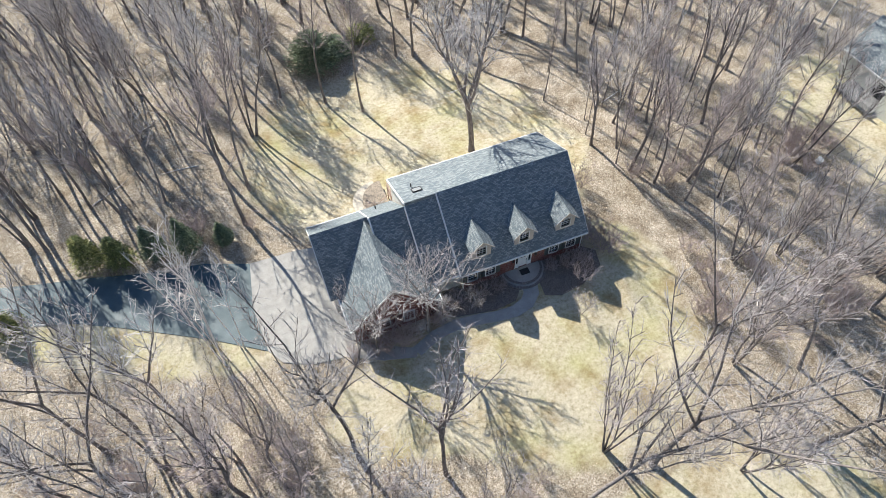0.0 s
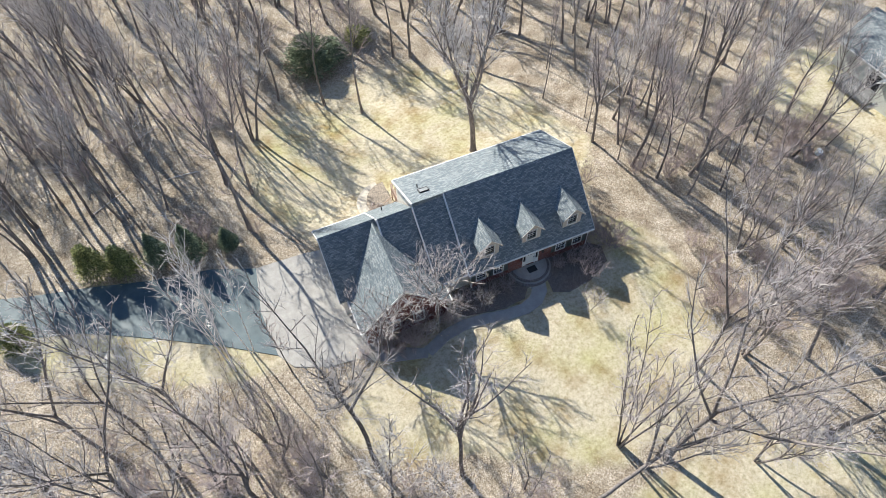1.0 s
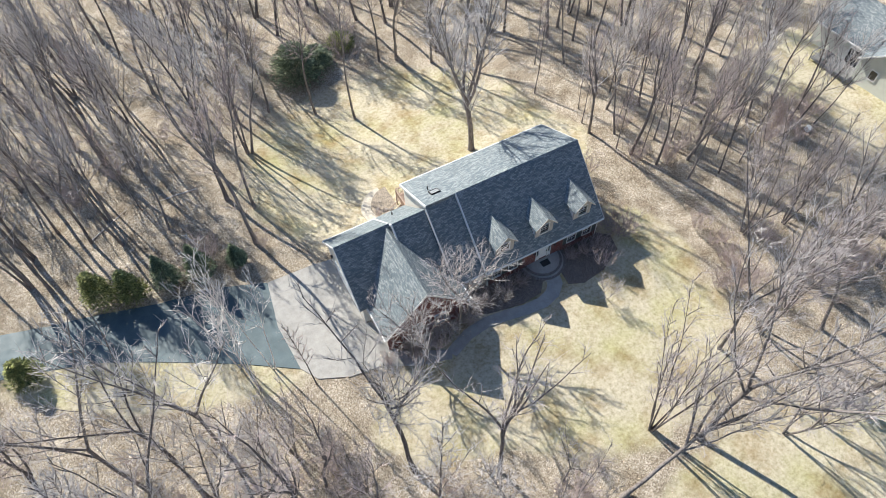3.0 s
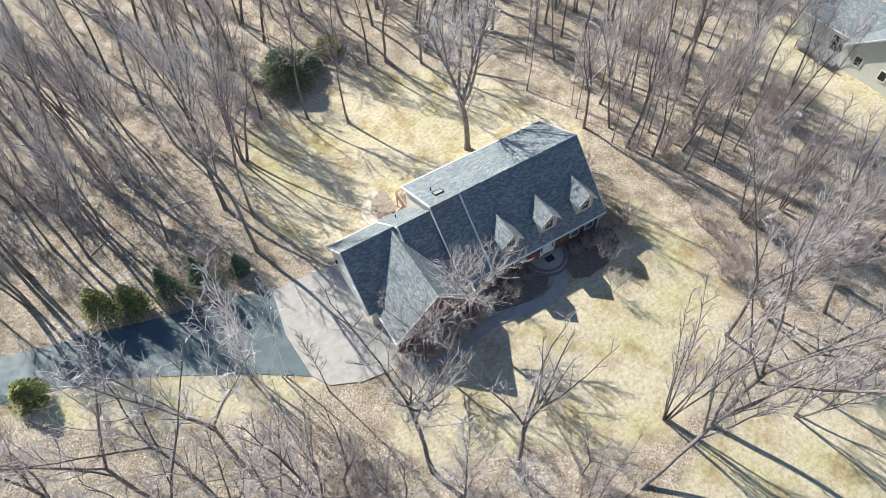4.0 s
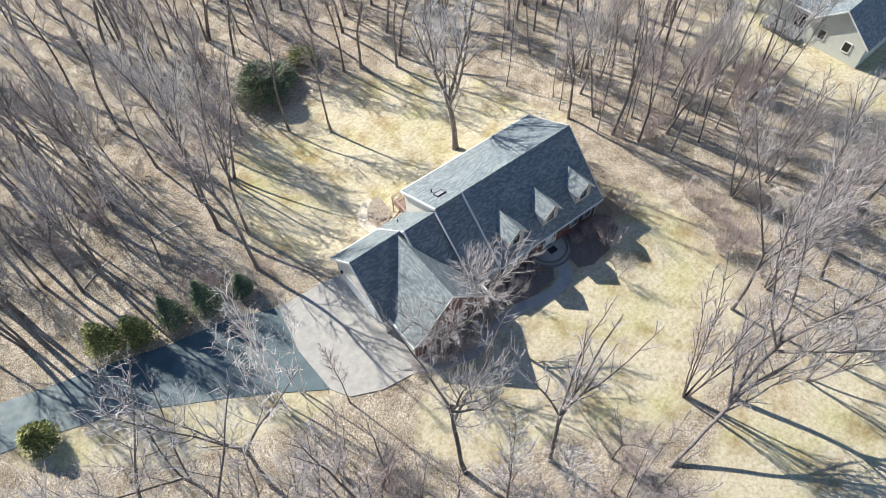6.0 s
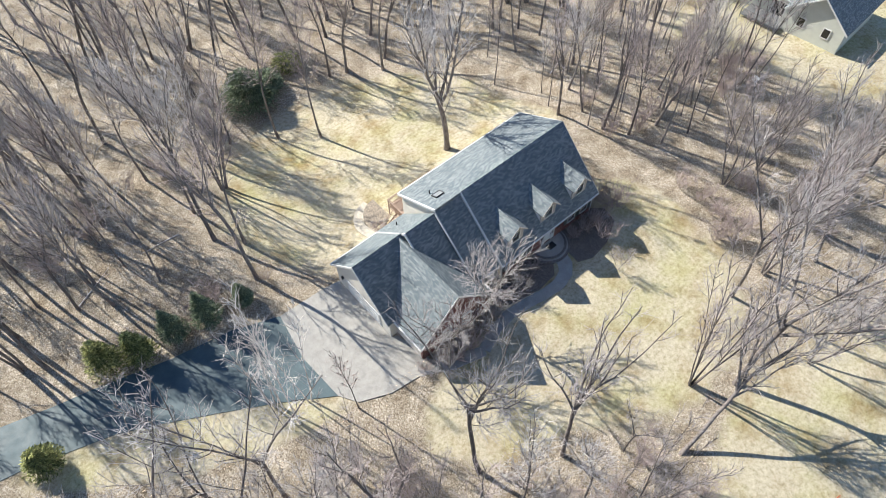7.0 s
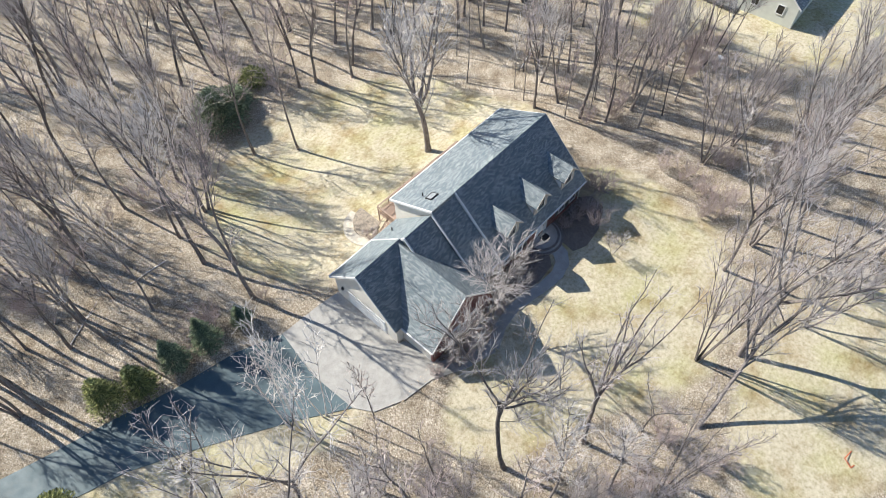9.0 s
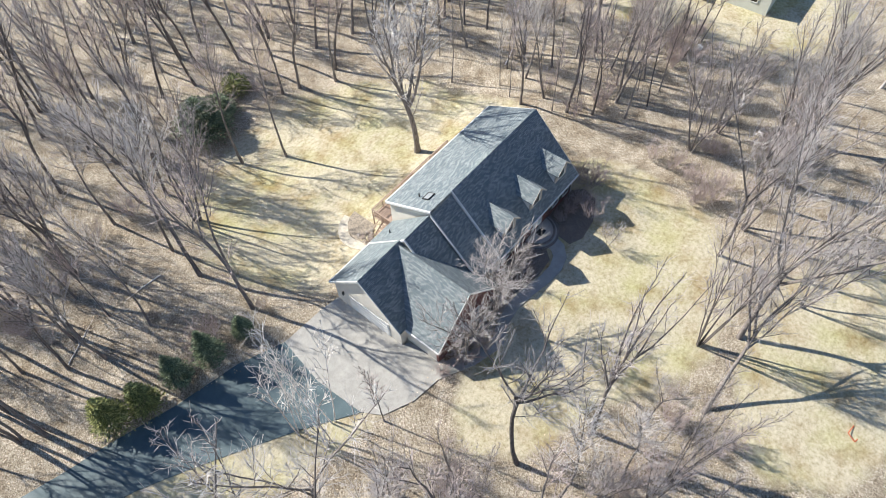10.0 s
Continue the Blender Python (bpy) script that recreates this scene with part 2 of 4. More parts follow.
build_ground()
slab("driveway", [(-60, 14.2), (-48, 8.4), (-41.5, 7.1), (-34.6, 4.9), (-30.6, 2.8), (-26.6, 0.5), (-22.6, -1.9), (-18.4, -4.75), (-18.7, 0.2), (-17.9, 5.2),
                  (-22, 6.9), (-27.9, 8.1), (-33.6, 9.8), (-37.4, 10.7), (-41.8, 12.0), (-47, 14.0), (-60, 20.5)], 0.03, 0.3, ASPHALT,
     "worn blue-grey asphalt driveway through the trees", "driveway")
APRON = [(-18.4, -4.75), (-17.4, -6.4), (-14.8, -7.6), (-12.0, -8.0), (-9.0, -9.6), (-6.2, -10.4), (-5.8, -9.6), (-8.2, -8.4), (-10.2, -7.4), (-10.9, -3.6), (-11.45, -3.4), (-11.45, 4.7), (-13.6, 5.0), (-17.9, 5.2), (-18.7, 0.2)]
slab("concrete_apron", APRON, 0.05, 0.3, CONCRETE, "pale concrete parking apron beside the garage", "pavement")


# ---- house ----
RIDGE, S_FRONT, S_BACK = 8.38, 0.952, 0.509
house = thing("house", (0, 0, 0), "long brick and cream-sided house with grey shingle roof and three dormers", "house")


def roof_slab(name, quad, thick, parent, label="", mat=None):
    """A shingled slope with its thickness below."""
    return part(name, solid(name, extrude(quad, (0, 0, -thick)), mat or SHINGLES), parent, label)


def rake_board(a, b, drop, width, parent, out):
    """A white board along a roof edge, standing out by the vector out."""
    a, b, o = Vector(a), Vector(b), Vector(out)
    quad = [a, b, b + Vector((0, 0, -drop)), a + Vector((0, 0, -drop))]
    return part("rake_board", solid("rake_board", extrude(quad, o), WHITE), parent)


def pitched(x0, x1, yr, zr, yf, zf, yb, zb, parent, lift=0.0, thick=0.22):
    front = roof_slab("roof_slope", [(x0, yf, zf + lift), (x1, yf, zf + lift), (x1, yr, zr + lift), (x0, yr, zr + lift)], thick, parent)
    back = roof_slab("roof_slope", [(x0, yr, zr), (x1, yr, zr), (x1, yb, zb), (x0, yb, zb)], thick, parent)
    cap = [(x0, yr - 0.14, zr + lift - 0.09), (x0, yr, zr + lift + 0.05), (x0, yr + 0.14, zr + lift - 0.05)]
    part("ridge_cap", solid("ridge_cap", extrude(cap, (x1 - x0, 0, 0)), SHINGLES), parent)
    return front, back


def house_wall(x0, x1, yf, yb, z0, yr, zr, sf, sb, mat, parent, name="wall"):
    """The closed body under a pitched roof."""
    e = 0.24
    prof = [(x0, yf, z0), (x0, yb, z0), (x0, yb, zr - e - sb * (yb - yr)), (x0, yr, zr - e), (x0, yf, zr - e - sf * (yr - yf))]
    return part(name, solid(name, extrude(prof, (x1 - x0, 0, 0)), mat), parent)


# main block and the short bay beside it
pitched(0, 13, 0, RIDGE, -5.75, RIDGE - S_FRONT * 5.75, 5.54, RIDGE - S_BACK * 5.54, house)
pitched(-3.0, 0, 0, RIDGE, -5.45, RIDGE - S_FRONT * 5.45, 5.54, RIDGE - S_BACK * 5.54, house, lift=-0.4)
part("ridge_closure", solid("ridge_closure", block(-3.0, -0.02, -0.03, 0.06, RIDGE - 0.75, RIDGE - 0.02), SHINGLES), house)
FRONT_Y, BACK_Y = -5.42, 5.22
OPENINGS = [(0.85, 1.75, 0.95, 2.35), (2.65, 3.55, 0.95, 2.35), (5.65, 7.35, 0.30, 2.45), (9.25, 10.15, 0.95, 2.35), (11.05, 11.95, 0.95, 2.35)]


def pierced_wall(x0, x1, y, z0, z1, holes, thick, mat, parent):
    """A wall facing the front, with openings cut right through."""
    cuts = sorted({x0, x1, *[h[0] for h in holes], *[h[1] for h in holes]})
    polys = []
    for a, b in zip(cuts, cuts[1:]):
        spans = [(h[2], h[3]) for h in holes if h[0] <= a and b <= h[1]]
        z = z0
        for lo, hi in spans:
            if lo > z:
                polys += block(a, b, y, y + thick, z, lo)
            z = hi
        polys += block(a, b, y, y + thick, z, z1)
    return part("wall", solid("wall", polys, mat), parent)


def sash_window(x0, x1, z0, z1, y, parent, cols=3, rows=4):
    """A white-framed sash set in its opening, glass behind the bars."""
    win = part("window", solid("window", block(x0, x1, y + 0.10, y + 0.13, z0, z1), GLASS), parent, "dark glass sash window with white grilles")
    w = 0.09
    frame_polys = block(x0 - w, x0, y - 0.04, y + 0.1, z0 - w, z1 + w) + block(x1, x1 + w, y - 0.04, y + 0.1, z0 - w, z1 + w)
    frame_polys += block(x0, x1, y - 0.04, y + 0.1, z1, z1 + w) + block(x0, x1, y - 0.07, y + 0.1, z0 - w, z0)
    part("window_frame", solid("window_frame", frame_polys, WHITE), win)
    for i in range(1, cols):
        x = x0 + (x1 - x0) * i / cols
        part("muntin", solid("muntin", block(x - 0.012, x + 0.012, y + 0.07, y + 0.098, z0, z1), WHITE), win)
    for j in range(1, rows):
        z = z0 + (z1 - z0) * j / rows
        h = 0.028 if j * 2 == rows else 0.012
        part("muntin", solid("muntin", block(x0, x1, y + 0.066, y + 0.096, z - h, z + h), WHITE), win)
    return win


pierced_wall(0.3, 12.7, FRONT_Y, -0.2, 2.98, OPENINGS, 0.24, BRICK, house)
house_wall(0.3, 12.7, FRONT_Y + 0.3, BACK_Y, -2.6, 0, RIDGE, S_FRONT, S_BACK, CREAM, house)
house_wall(-2.85, 0.28, FRONT_Y + 0.5, BACK_Y, -1.6, 0, RIDGE - 0.38, S_FRONT, S_BACK, CREAM, house)
for x in (0.3, 12.62):
    part("corner_board", solid("corner_board", block(x - 0.02, x + 0.1, FRONT_Y - 0.02, FRONT_Y + 0.2, 0, 2.8), WHITE), house)
part("brick_gable_base", solid("brick_gable_base", block(12.702, 12.78, FRONT_Y, 0.5, -1.0, 2.9), BRICK), house)
for h in OPENINGS:
    if h[1] - h[0] < 1:
        sash_window(*h, FRONT_Y, house)
        for x in (h[0] - 0.55, h[1] + 0.13):
            slats = block(x, x + 0.42, FRONT_Y - 0.04, FRONT_Y - 0.004, h[2] - 0.05, h[3] + 0.05)
            for k in range(12):
                z = h[2] + 0.03 + k * 0.113
                slats += block(x + 0.05, x + 0.37, FRONT_Y - 0.055, FRONT_Y - 0.041, z, z + 0.07)
            part("shutter", solid("shutter", slats, SHUTTER), house, "grey-green louvred shutter")
# front door with sidelights
entry = part("front_door", solid("front_door", block(6.05, 6.95, FRONT_Y + 0.08, FRONT_Y + 0.13, 0.32, 2.36), WHITE), house, "white panelled front door")
for x in (6.13, 6.53):
    for z0, z1 in ((0.45, 1.0), (1.12, 1.65)):
        part("door_panel", solid("door_panel", block(x, x + 0.33, FRONT_Y + 0.06, FRONT_Y + 0.078, z0, z1), WHITE), entry)
part("door_light", solid("door_light", extrude([(6.5 + 0.3 * math.cos(a), FRONT_Y + 0.07, 1.78 + 0.34 * math.sin(a)) for a in np.linspace(0, math.pi, 11)], (0, -0.012, 0)), GLASS), entry)
part("door_handle", solid("door_handle", block(6.86, 6.92, FRONT_Y + 0.02, FRONT_Y + 0.078, 1.2, 1.34), DARK), entry)
for x in (5.72, 7.03):
    light = part("sidelight", solid("sidelight", block(x, x + 0.25, FRONT_Y + 0.1, FRONT_Y + 0.12, 0.9, 2.3), GLASS), house)
    part("window_frame", solid("window_frame", block(x - 0.07, x, FRONT_Y - 0.03, FRONT_Y + 0.14, 0.32, 2.42) + block(x + 0.25, x + 0.32, FRONT_Y - 0.03, FRONT_Y + 0.14, 0.32, 2.42)
         + block(x, x + 0.25, FRONT_Y + 0.02, FRONT_Y + 0.14, 0.32, 0.9) + block(x, x + 0.25, FRONT_Y + 0.02, FRONT_Y + 0.14, 2.3, 2.42), WHITE), light)
for x in (5.3, 7.62):
    lamp = part("wall_lantern", solid("wall_lantern", block(x, x + 0.16, FRONT_Y - 0.2, FRONT_Y - 0.02, 1.75, 2.1) + block(x + 0.05, x + 0.11, FRONT_Y - 0.1, FRONT_Y, 2.1, 2.2), DARK), house, "black wall lantern")
# eave boards and gutters
for x0, x1, y, z in ((0, 13, -5.75, RIDGE - S_FRONT * 5.75), (-3, 0, -5.45, RIDGE - S_FRONT * 5.45 - 0.4)):
    part("gutter", solid("gutter", block(x0, x1, y - 0.11, y - 0.002, z - 0.17, z - 0.03), WHITE), house, "white eave gutter")
part("gutter", solid("gutter", block(-3, 13, 5.545, 5.66, RIDGE - S_BACK * 5.54 - 0.17, RIDGE - S_BACK * 5.54 - 0.03), WHITE), house)
part("soffit", solid("soffit", block(0.05, 12.95, -5.74, FRONT_Y - 0.01, 2.62, 2.66), WHITE), house)


def roof_point(x, y, lift=0.0):
    s = S_FRONT if y < 0 else S_BACK
    return (x, y, RIDGE - s * abs(y) + lift)


rake_board(roof_point(0, -5.75, 0.04), roof_point(0, 0, 0.04), 0.46, 0.1, house, (-0.1, 0, 0))
rake_board(roof_point(13, -5.75, 0.0), roof_point(13, 0, 0.0), 0.24, 0.1, house, (0.04, 0, 0))
rake_board(roof_point(13, 5.54, 0.0), roof_point(13, 0, 0.0), 0.24, 0.1, house, (0.04, 0, 0))
rake_board((-3, -5.45, RIDGE - S_FRONT * 5.45 - 0.36), (-3, 0, RIDGE - 0.36), 0.34, 0.1, house, (-0.1, 0, 0))
rake_board(roof_point(-3, 5.54, 0.02), roof_point(-3, 0, 0.02), 0.26, 0.1, house, (-0.12, 0, 0))

# connector and garage, with the front cross gable
C_RIDGE, G_RIDGE, G_Y = 7.7, 7.2, 0.7
pitched(-6.3, -3.0, 0.15, C_RIDGE, -4.95, C_RIDGE - 5.1 * 0.98, 5.1, C_RIDGE - 4.95 * 0.98, house)
rake_board((-6.3, -3.4, C_RIDGE - 3.55 * 0.98 + 0.02), (-6.3, 0.15, C_RIDGE + 0.03), 0.26, 0.1, house, (-0.13, 0, 0))
rake_board((-6.3, 5.1, C_RIDGE - 4.95 * 0.98 + 0.02), (-6.3, 0.15, C_RIDGE + 0.03), 0.26, 0.1, house, (-0.13, 0, 0))
house_wall(-6.2, -2.9, -4.6, 4.75, -0.9, 0.15, C_RIDGE, 0.98, 0.98, CREAM, house)
pitched(-11.72, -6.3, G_Y, G_RIDGE, G_Y - 4.3, G_RIDGE - 4.33, G_Y + 4.28, G_RIDGE - 4.31, house)
house_wall(-11.42, -6.2, G_Y - 4.0, G_Y + 3.95, -0.6, G_Y, G_RIDGE, 1.007, 1.007, CREAM, house)
for s in (-1, 1):
    rake_board((-11.72, G_Y + s * 4.3, G_RIDGE - 4.33 + 0.01), (-11.72, G_Y, G_RIDGE + 0.02), 0.27, 0.1, house, (-0.06, 0, 0))
part("gutter", solid("gutter", block(-11.72, -3, 4.99, 5.1, 2.70, 2.84), WHITE), house)
X_MID, X_HALF, X_RIDGE, X_FRONT = -6.75, 4.25, 7.06, -7.3
for s in (-1, 1):
    xe = X_MID + s * X_HALF
    back = -3.0 if s < 0 else -5.0
    roof_slab("roof_slope", [(X_MID, G_Y + 0.1, X_RIDGE), (xe, back, X_RIDGE - 4.36), (xe, X_FRONT, X_RIDGE - 4.36), (X_MID, X_FRONT, X_RIDGE)], 0.22, house)
    rake_board((X_MID, X_FRONT, X_RIDGE + 0.01), (xe, X_FRONT, X_RIDGE - 4.35), 0.26, 0.1, house, (0, -0.05, 0))
    x = xe - 0.002 if s < 0 else xe + 0.002
    part("gutter", solid("gutter", block(min(x, x + s * 0.11), max(x, x + s * 0.11), X_FRONT, back, X_RIDGE - 4.53, X_RIDGE - 4.39), WHITE), house)
gable = [(X_MID - 3.95, 0, -0.3), (X_MID + 3.95, 0, -0.3), (X_MID + 3.95, 0, X_RIDGE - 0.26 - 4.05), (X_MID, 0, X_RIDGE - 0.26), (X_MID - 3.95, 0, X_RIDGE - 0.26 - 4.05)]
part("wall", solid("wall", extrude([(x, X_FRONT + 0.3, z) for x, y, z in gable], (0, 0.25, 0)), BRICK), house, "red brick gable wall")
part("wall", solid("wall", extrude([(x, X_FRONT + 0.552, z) for x, y, z in gable], (0, 3.4, 0)), CREAM), house)
part("ridge_cap", solid("ridge_cap", extrude([(X_MID - 0.14, X_FRONT, X_RIDGE - 0.09), (X_MID, X_FRONT, X_RIDGE + 0.04), (X_MID + 0.14, X_FRONT, X_RIDGE - 0.09)], (0, -X_FRONT + 0.5, 0)), SHINGLES), house)
sash_window(-8.35, -7.45, 0.95, 2.35, X_FRONT + 0.22, house)
sash_window(-6.05, -5.15, 0.95, 2.35, X_FRONT + 0.22, house)
# garage door in the end wall
gd = part("garage_door", solid("garage_door", block(-11.47, -11.425, -1.9, 2.9, 0.05, 2.2), WHITE), house, "white panelled double garage door")
for j in range(4):
    for k in range(6):
        part("door_panel", solid("door_panel", block(-11.49, -11.472, -1.78 + k * 0.79, -1.18 + k * 0.79 + 0.06, 0.14 + j * 0.53, 0.54 + j * 0.53), WHITE), gd)
part("wall_lantern", solid("wall_lantern", block(-11.62, -11.44, 3.55, 3.72, 1.7, 2.05) + block(-11.56, -11.43, 3.6, 3.67, 2.05, 2.15), DARK), house, "black wall lantern")


# dormers
def build_dormer(xc):
    d = new("dormer")
    d.parent = house
    tagged(d, "gabled dormer with beige siding and grey shingle roof")
    zr, ze, hw, yf = 6.35, 5.1, 1.17, -5.25
    yv, y_ridge = -(RIDGE - ze) / S_FRONT + 0.05, -(RIDGE - zr) / S_FRONT + 0.05
    for s in (-1, 1):
        xe = xc + s * hw
        part("roof_slope", solid("roof_slope", extrude([(xc, yf, zr), (xc, y_ridge, zr), (xe, yv, ze), (xe, yf, ze)], (0, 0, -0.09)), SHINGLES), d)
        part("rake_board", solid("rake_board", extrude([(xc, yf, zr), (xe, yf, ze), (xe, yf, ze - 0.17), (xc, yf, zr - 0.17)], (0, -0.04, 0)), BEIGE), d)
    part("ridge_cap", solid("ridge_cap", extrude([(xc - 0.11, yf, zr - 0.09), (xc, yf, zr + 0.035), (xc + 0.11, yf, zr - 0.09)], (0, y_ridge - yf - 0.05, 0)), SHINGLES), d)
    yw, wh = -4.95, 0.95
    z0 = RIDGE - S_FRONT * -yw - 0.1
    hole = (xc - 0.44, xc + 0.44, 3.98, 5.13)
    cuts = block(xc - wh, hole[0], yw, yw + 0.14, z0, 5.13) + block(hole[1], xc + wh, yw, yw + 0.14, z0, 5.13) + block(hole[0], hole[1], yw, yw + 0.14, z0, hole[2])
    cuts += extrude([(xc - wh, yw, 5.13), (xc + wh, yw, 5.13), (xc, yw, 6.14)], (0, 0.14, 0))
    part("wall", solid("wall", cuts, BEIGE), d)
    for s in (-1, 1):
        x = xc + s * wh
        part("side_wall", solid("side_wall", extrude([(x, yw + 0.142, z0), (x, yw + 0.142, 5.12), (x, -3.2, 5.12)], (-s * 0.1, 0, 0)), WHITE), d)
    # added dark panel stands in for the unlit room behind the window
    part("backing", solid("backing", block(xc - 0.84, xc + 0.84, yw + 0.2, yw + 0.24, z0 + 0.1, 5.3), DARK), d)
    sash_window(*hole, yw, d, 3, 4)


for xc in (2.32, 6.58, 10.82):
    build_dormer(xc)
# roof vents
for x, y in ((-1.55, 2.6), (-5.0, 3.4)):
    z = roof_point(x, y)[2] if x > -3 else C_RIDGE - (y - 0.15) * 0.98
    pipe = [(x + 0.06 * math.cos(a), y + 0.06 * math.sin(a), z - 0.1) for a in np.linspace(0, 2 * math.pi, 9)[:-1]]
    part("vent_pipe", solid("vent_pipe", extrude(pipe, (0, 0, 0.55)), DARK), house, "dark roof vent pipe")
sk = part("skylight", solid("skylight", extrude([roof_point(-1.7, 1.4, 0.08), roof_point(-0.9, 1.4, 0.08), roof_point(-0.9, 2.0, 0.08), roof_point(-1.7, 2.0, 0.08)], (0, 0, 0.03)), PALEGLASS), house, "small dark-framed skylight")
for a, b in (((-1.77, 1.33), (-0.83, 1.4)), ((-1.77, 2.0), (-0.83, 2.07)), ((-1.77, 1.4), (-1.7, 2.0)), ((-0.9, 1.4), (-0.83, 2.0))):
    quad = [roof_point(a[0], a[1], -0.02), roof_point(b[0], a[1], -0.02), roof_point(b[0], b[1], -0.02), roof_point(a[0], b[1], -0.02)]
    part("skylight_frame", solid("skylight_frame", extrude(quad, (0, 0, 0.16)), DARK), sk)

# front stoop, walk, beds
def disc(cx, cy, r, a0, a1, n=20):
    return [(cx + r * math.cos(a), cy + r * math.sin(a)) for a in np.linspace(a0, a1, n)]


stoop = thing("front_stoop", (0, 0, 0), "round-fronted concrete stoop with two steps at the door", "steps")
for r, z0, z1 in ((2.35, 0.0, 0.15), (1.95, 0.15, 0.30)):
    ring = [(x, y, z0 - 0.1) for x, y in disc(6.4, FRONT_Y - 0.02, r, math.pi, 2 * math.pi)]
    part("step", solid("step", extrude(ring, (0, 0, z1 - z0 + 0.1)), CONCRETE), stoop)
    for a0, a1 in zip(np.linspace(math.pi, 2 * math.pi, 25), np.linspace(math.pi, 2 * math.pi, 25)[1:]):
        edge = [(6.4 + q * math.cos(a), FRONT_Y - 0.02 + q * math.sin(a), z1 + 0.003) for q, a in ((r + 0.02, a0 + 0.01), (r + 0.02, a1), (r - 0.2, a1), (r - 0.2, a0 + 0.01))]
        part("edge_brick", solid("edge_brick", extrude([(x, y, z1 - 0.07) for x, y, z in edge], (0, 0, 0.085)), EDGE_BRICK), stoop)
mat_ob = thing("door_mat", (0, 0, 0), "dark doormat lying on the stoop", "doormat")
part("pad", solid("pad", block(6.0, 6.9, FRONT_Y - 0.95, FRONT_Y - 0.3, 0.302, 0.325), DARK), mat_ob)
walk_mid = [(6.3, -7.4, 1.3), (6.1, -8.3, 1.2), (5.3, -9.1, 1.1), (4.0, -9.5, 1.0), (2.2, -9.4, 0.9), (0.2, -9.0, 0.9), (-1.8, -8.75, 0.9), (-3.8, -9.0, 0.9), (-6.0, -9.9, 0.9)]
left, right = [], []
for i, (x, y, w) in enumerate(walk_mid):
    a, b = walk_mid[max(0, i - 1)], walk_mid[min(len(walk_mid) - 1, i + 1)]
    d = Vector((b[0] - a[0], b[1] - a[1])).normalized()
    left.append((x - d.y * w * 0.6, y + d.x * w * 0.6))
    right.append((x + d.y * w * 0.6, y - d.x * w * 0.6))
slab("walkway", left + right[::-1], 0.06, 0.2, CONCRETE, "curved concrete front walk", "walkway")
slab("mulch_bed", [(-2.4, -7.0), (-2.2, -5.1), (0.3, -5.3), (12.9, -5.3), (14.0, -6.3), (13.6, -8.0), (11.0, -9.3), (8.6, -9.6), (7.2, -9.0), (7.3, -7.6), (5.2, -7.6), (4.4, -8.5), (2.2, -8.7), (-1.4, -8.0)], 0.035, 0.2, MULCH,
     "dark bark mulch bed along the front wall", "garden bed")
# patio path and stony bed behind the connector
arc_out, arc_in = disc(-2.6, 8.6, 3.7, 0.55 * math.pi, 1.25 * math.pi, 16), disc(-2.6, 8.6, 2.6, 0.55 * math.pi, 1.25 * math.pi, 16)
for i in range(15):
    quad = [(*arc_out[i], -0.9), (*arc_out[i + 1], -0.9), (*arc_in[i + 1], -0.9), (*arc_in[i], -0.9)]
    if i == 0:
        patio = thing("paver_path", (0, 0, 0), "curved tan paver path behind the house", "path")
    q = [Vector(v) for v in quad]
    c = sum(q, Vector()) / 4
    q = [c + (v - c) * 0.97 for v in q]
    zt = ground_z(c.x, c.y)
    part("paver", solid("paver", extrude([(v.x, v.y, zt - 0.15) for v in q], (0, 0, 0.3)), PAVER), patio)
rng = random.Random(5)
for k in range(26):
    a, r = rng.uniform(0.55, 1.25) * math.pi, rng.uniform(0.6, 2.4)
    x, y = -2.6 + r * math.cos(a), 8.6 + r * math.sin(a)
    if y < 5.6:
        continue
    bm = bmesh.new()
    bmesh.ops.create_icosphere(bm, subdivisions=2, radius=rng.uniform(0.12, 0.34))
    for v in bm.verts:
        v.co *= 1 + 0.35 * noise.noise(v.co * 4 + Vector((k, 0, 0)))
        v.co.z *= 0.7
    me = bpy.data.meshes.new("rock")
    bm.to_mesh(me)
    bm.free()
    me.materials.append(STONE)
    rock = tagged(new("rock", me), "rough brown garden rock in the bed", "rock", "rocks beside the patio")
    rock.location = (x, y, ground_z(x, y) + 0.06)
slab("gravel_bed", disc(-2.6, 8.6, 2.58, 0.5 * math.pi, 1.2 * math.pi, 14) + [(-2.6, 5.6)], ground_z(-3, 8) - 0.02, 0.6, GRAVEL, "brown gravel bed inside the path", "garden bed")


# deck behind the main block
deck = thing("deck", (0, 0, 0), "weathered reddish timber deck with railing behind the house", "deck")
DZ, DX0, DX1, DY0, DY1 = 0.35, -2.5, 9.5, 5.3, 8.5
board = solid("board", block(0, 0.135, 0, DY1 - DY0, -0.035, 0), DECKING)
for i in range(int((DX1 - DX0) / 0.145)):
    b = part("board", board, deck)
    b.location = (DX0 + i * 0.145, DY0, DZ)
for x in np.arange(DX0, DX1 + 0.1, 1.5):
    part("post", solid("post", block(x, x + 0.1, DY1 - 0.1, DY1, ground_z(x, DY1) - 0.3, DZ + 1.05), DECKING), deck)
for y in (5.9, 7.2):
    part("post", solid("post", block(DX0, DX0 + 0.1, y, y + 0.1, -1.2, DZ + 1.05), DECKING), deck)
part("rail", solid("rail", block(DX0, DX1, DY1 - 0.11, DY1 + 0.03, DZ + 1.051, DZ + 1.1), DECKING), deck)
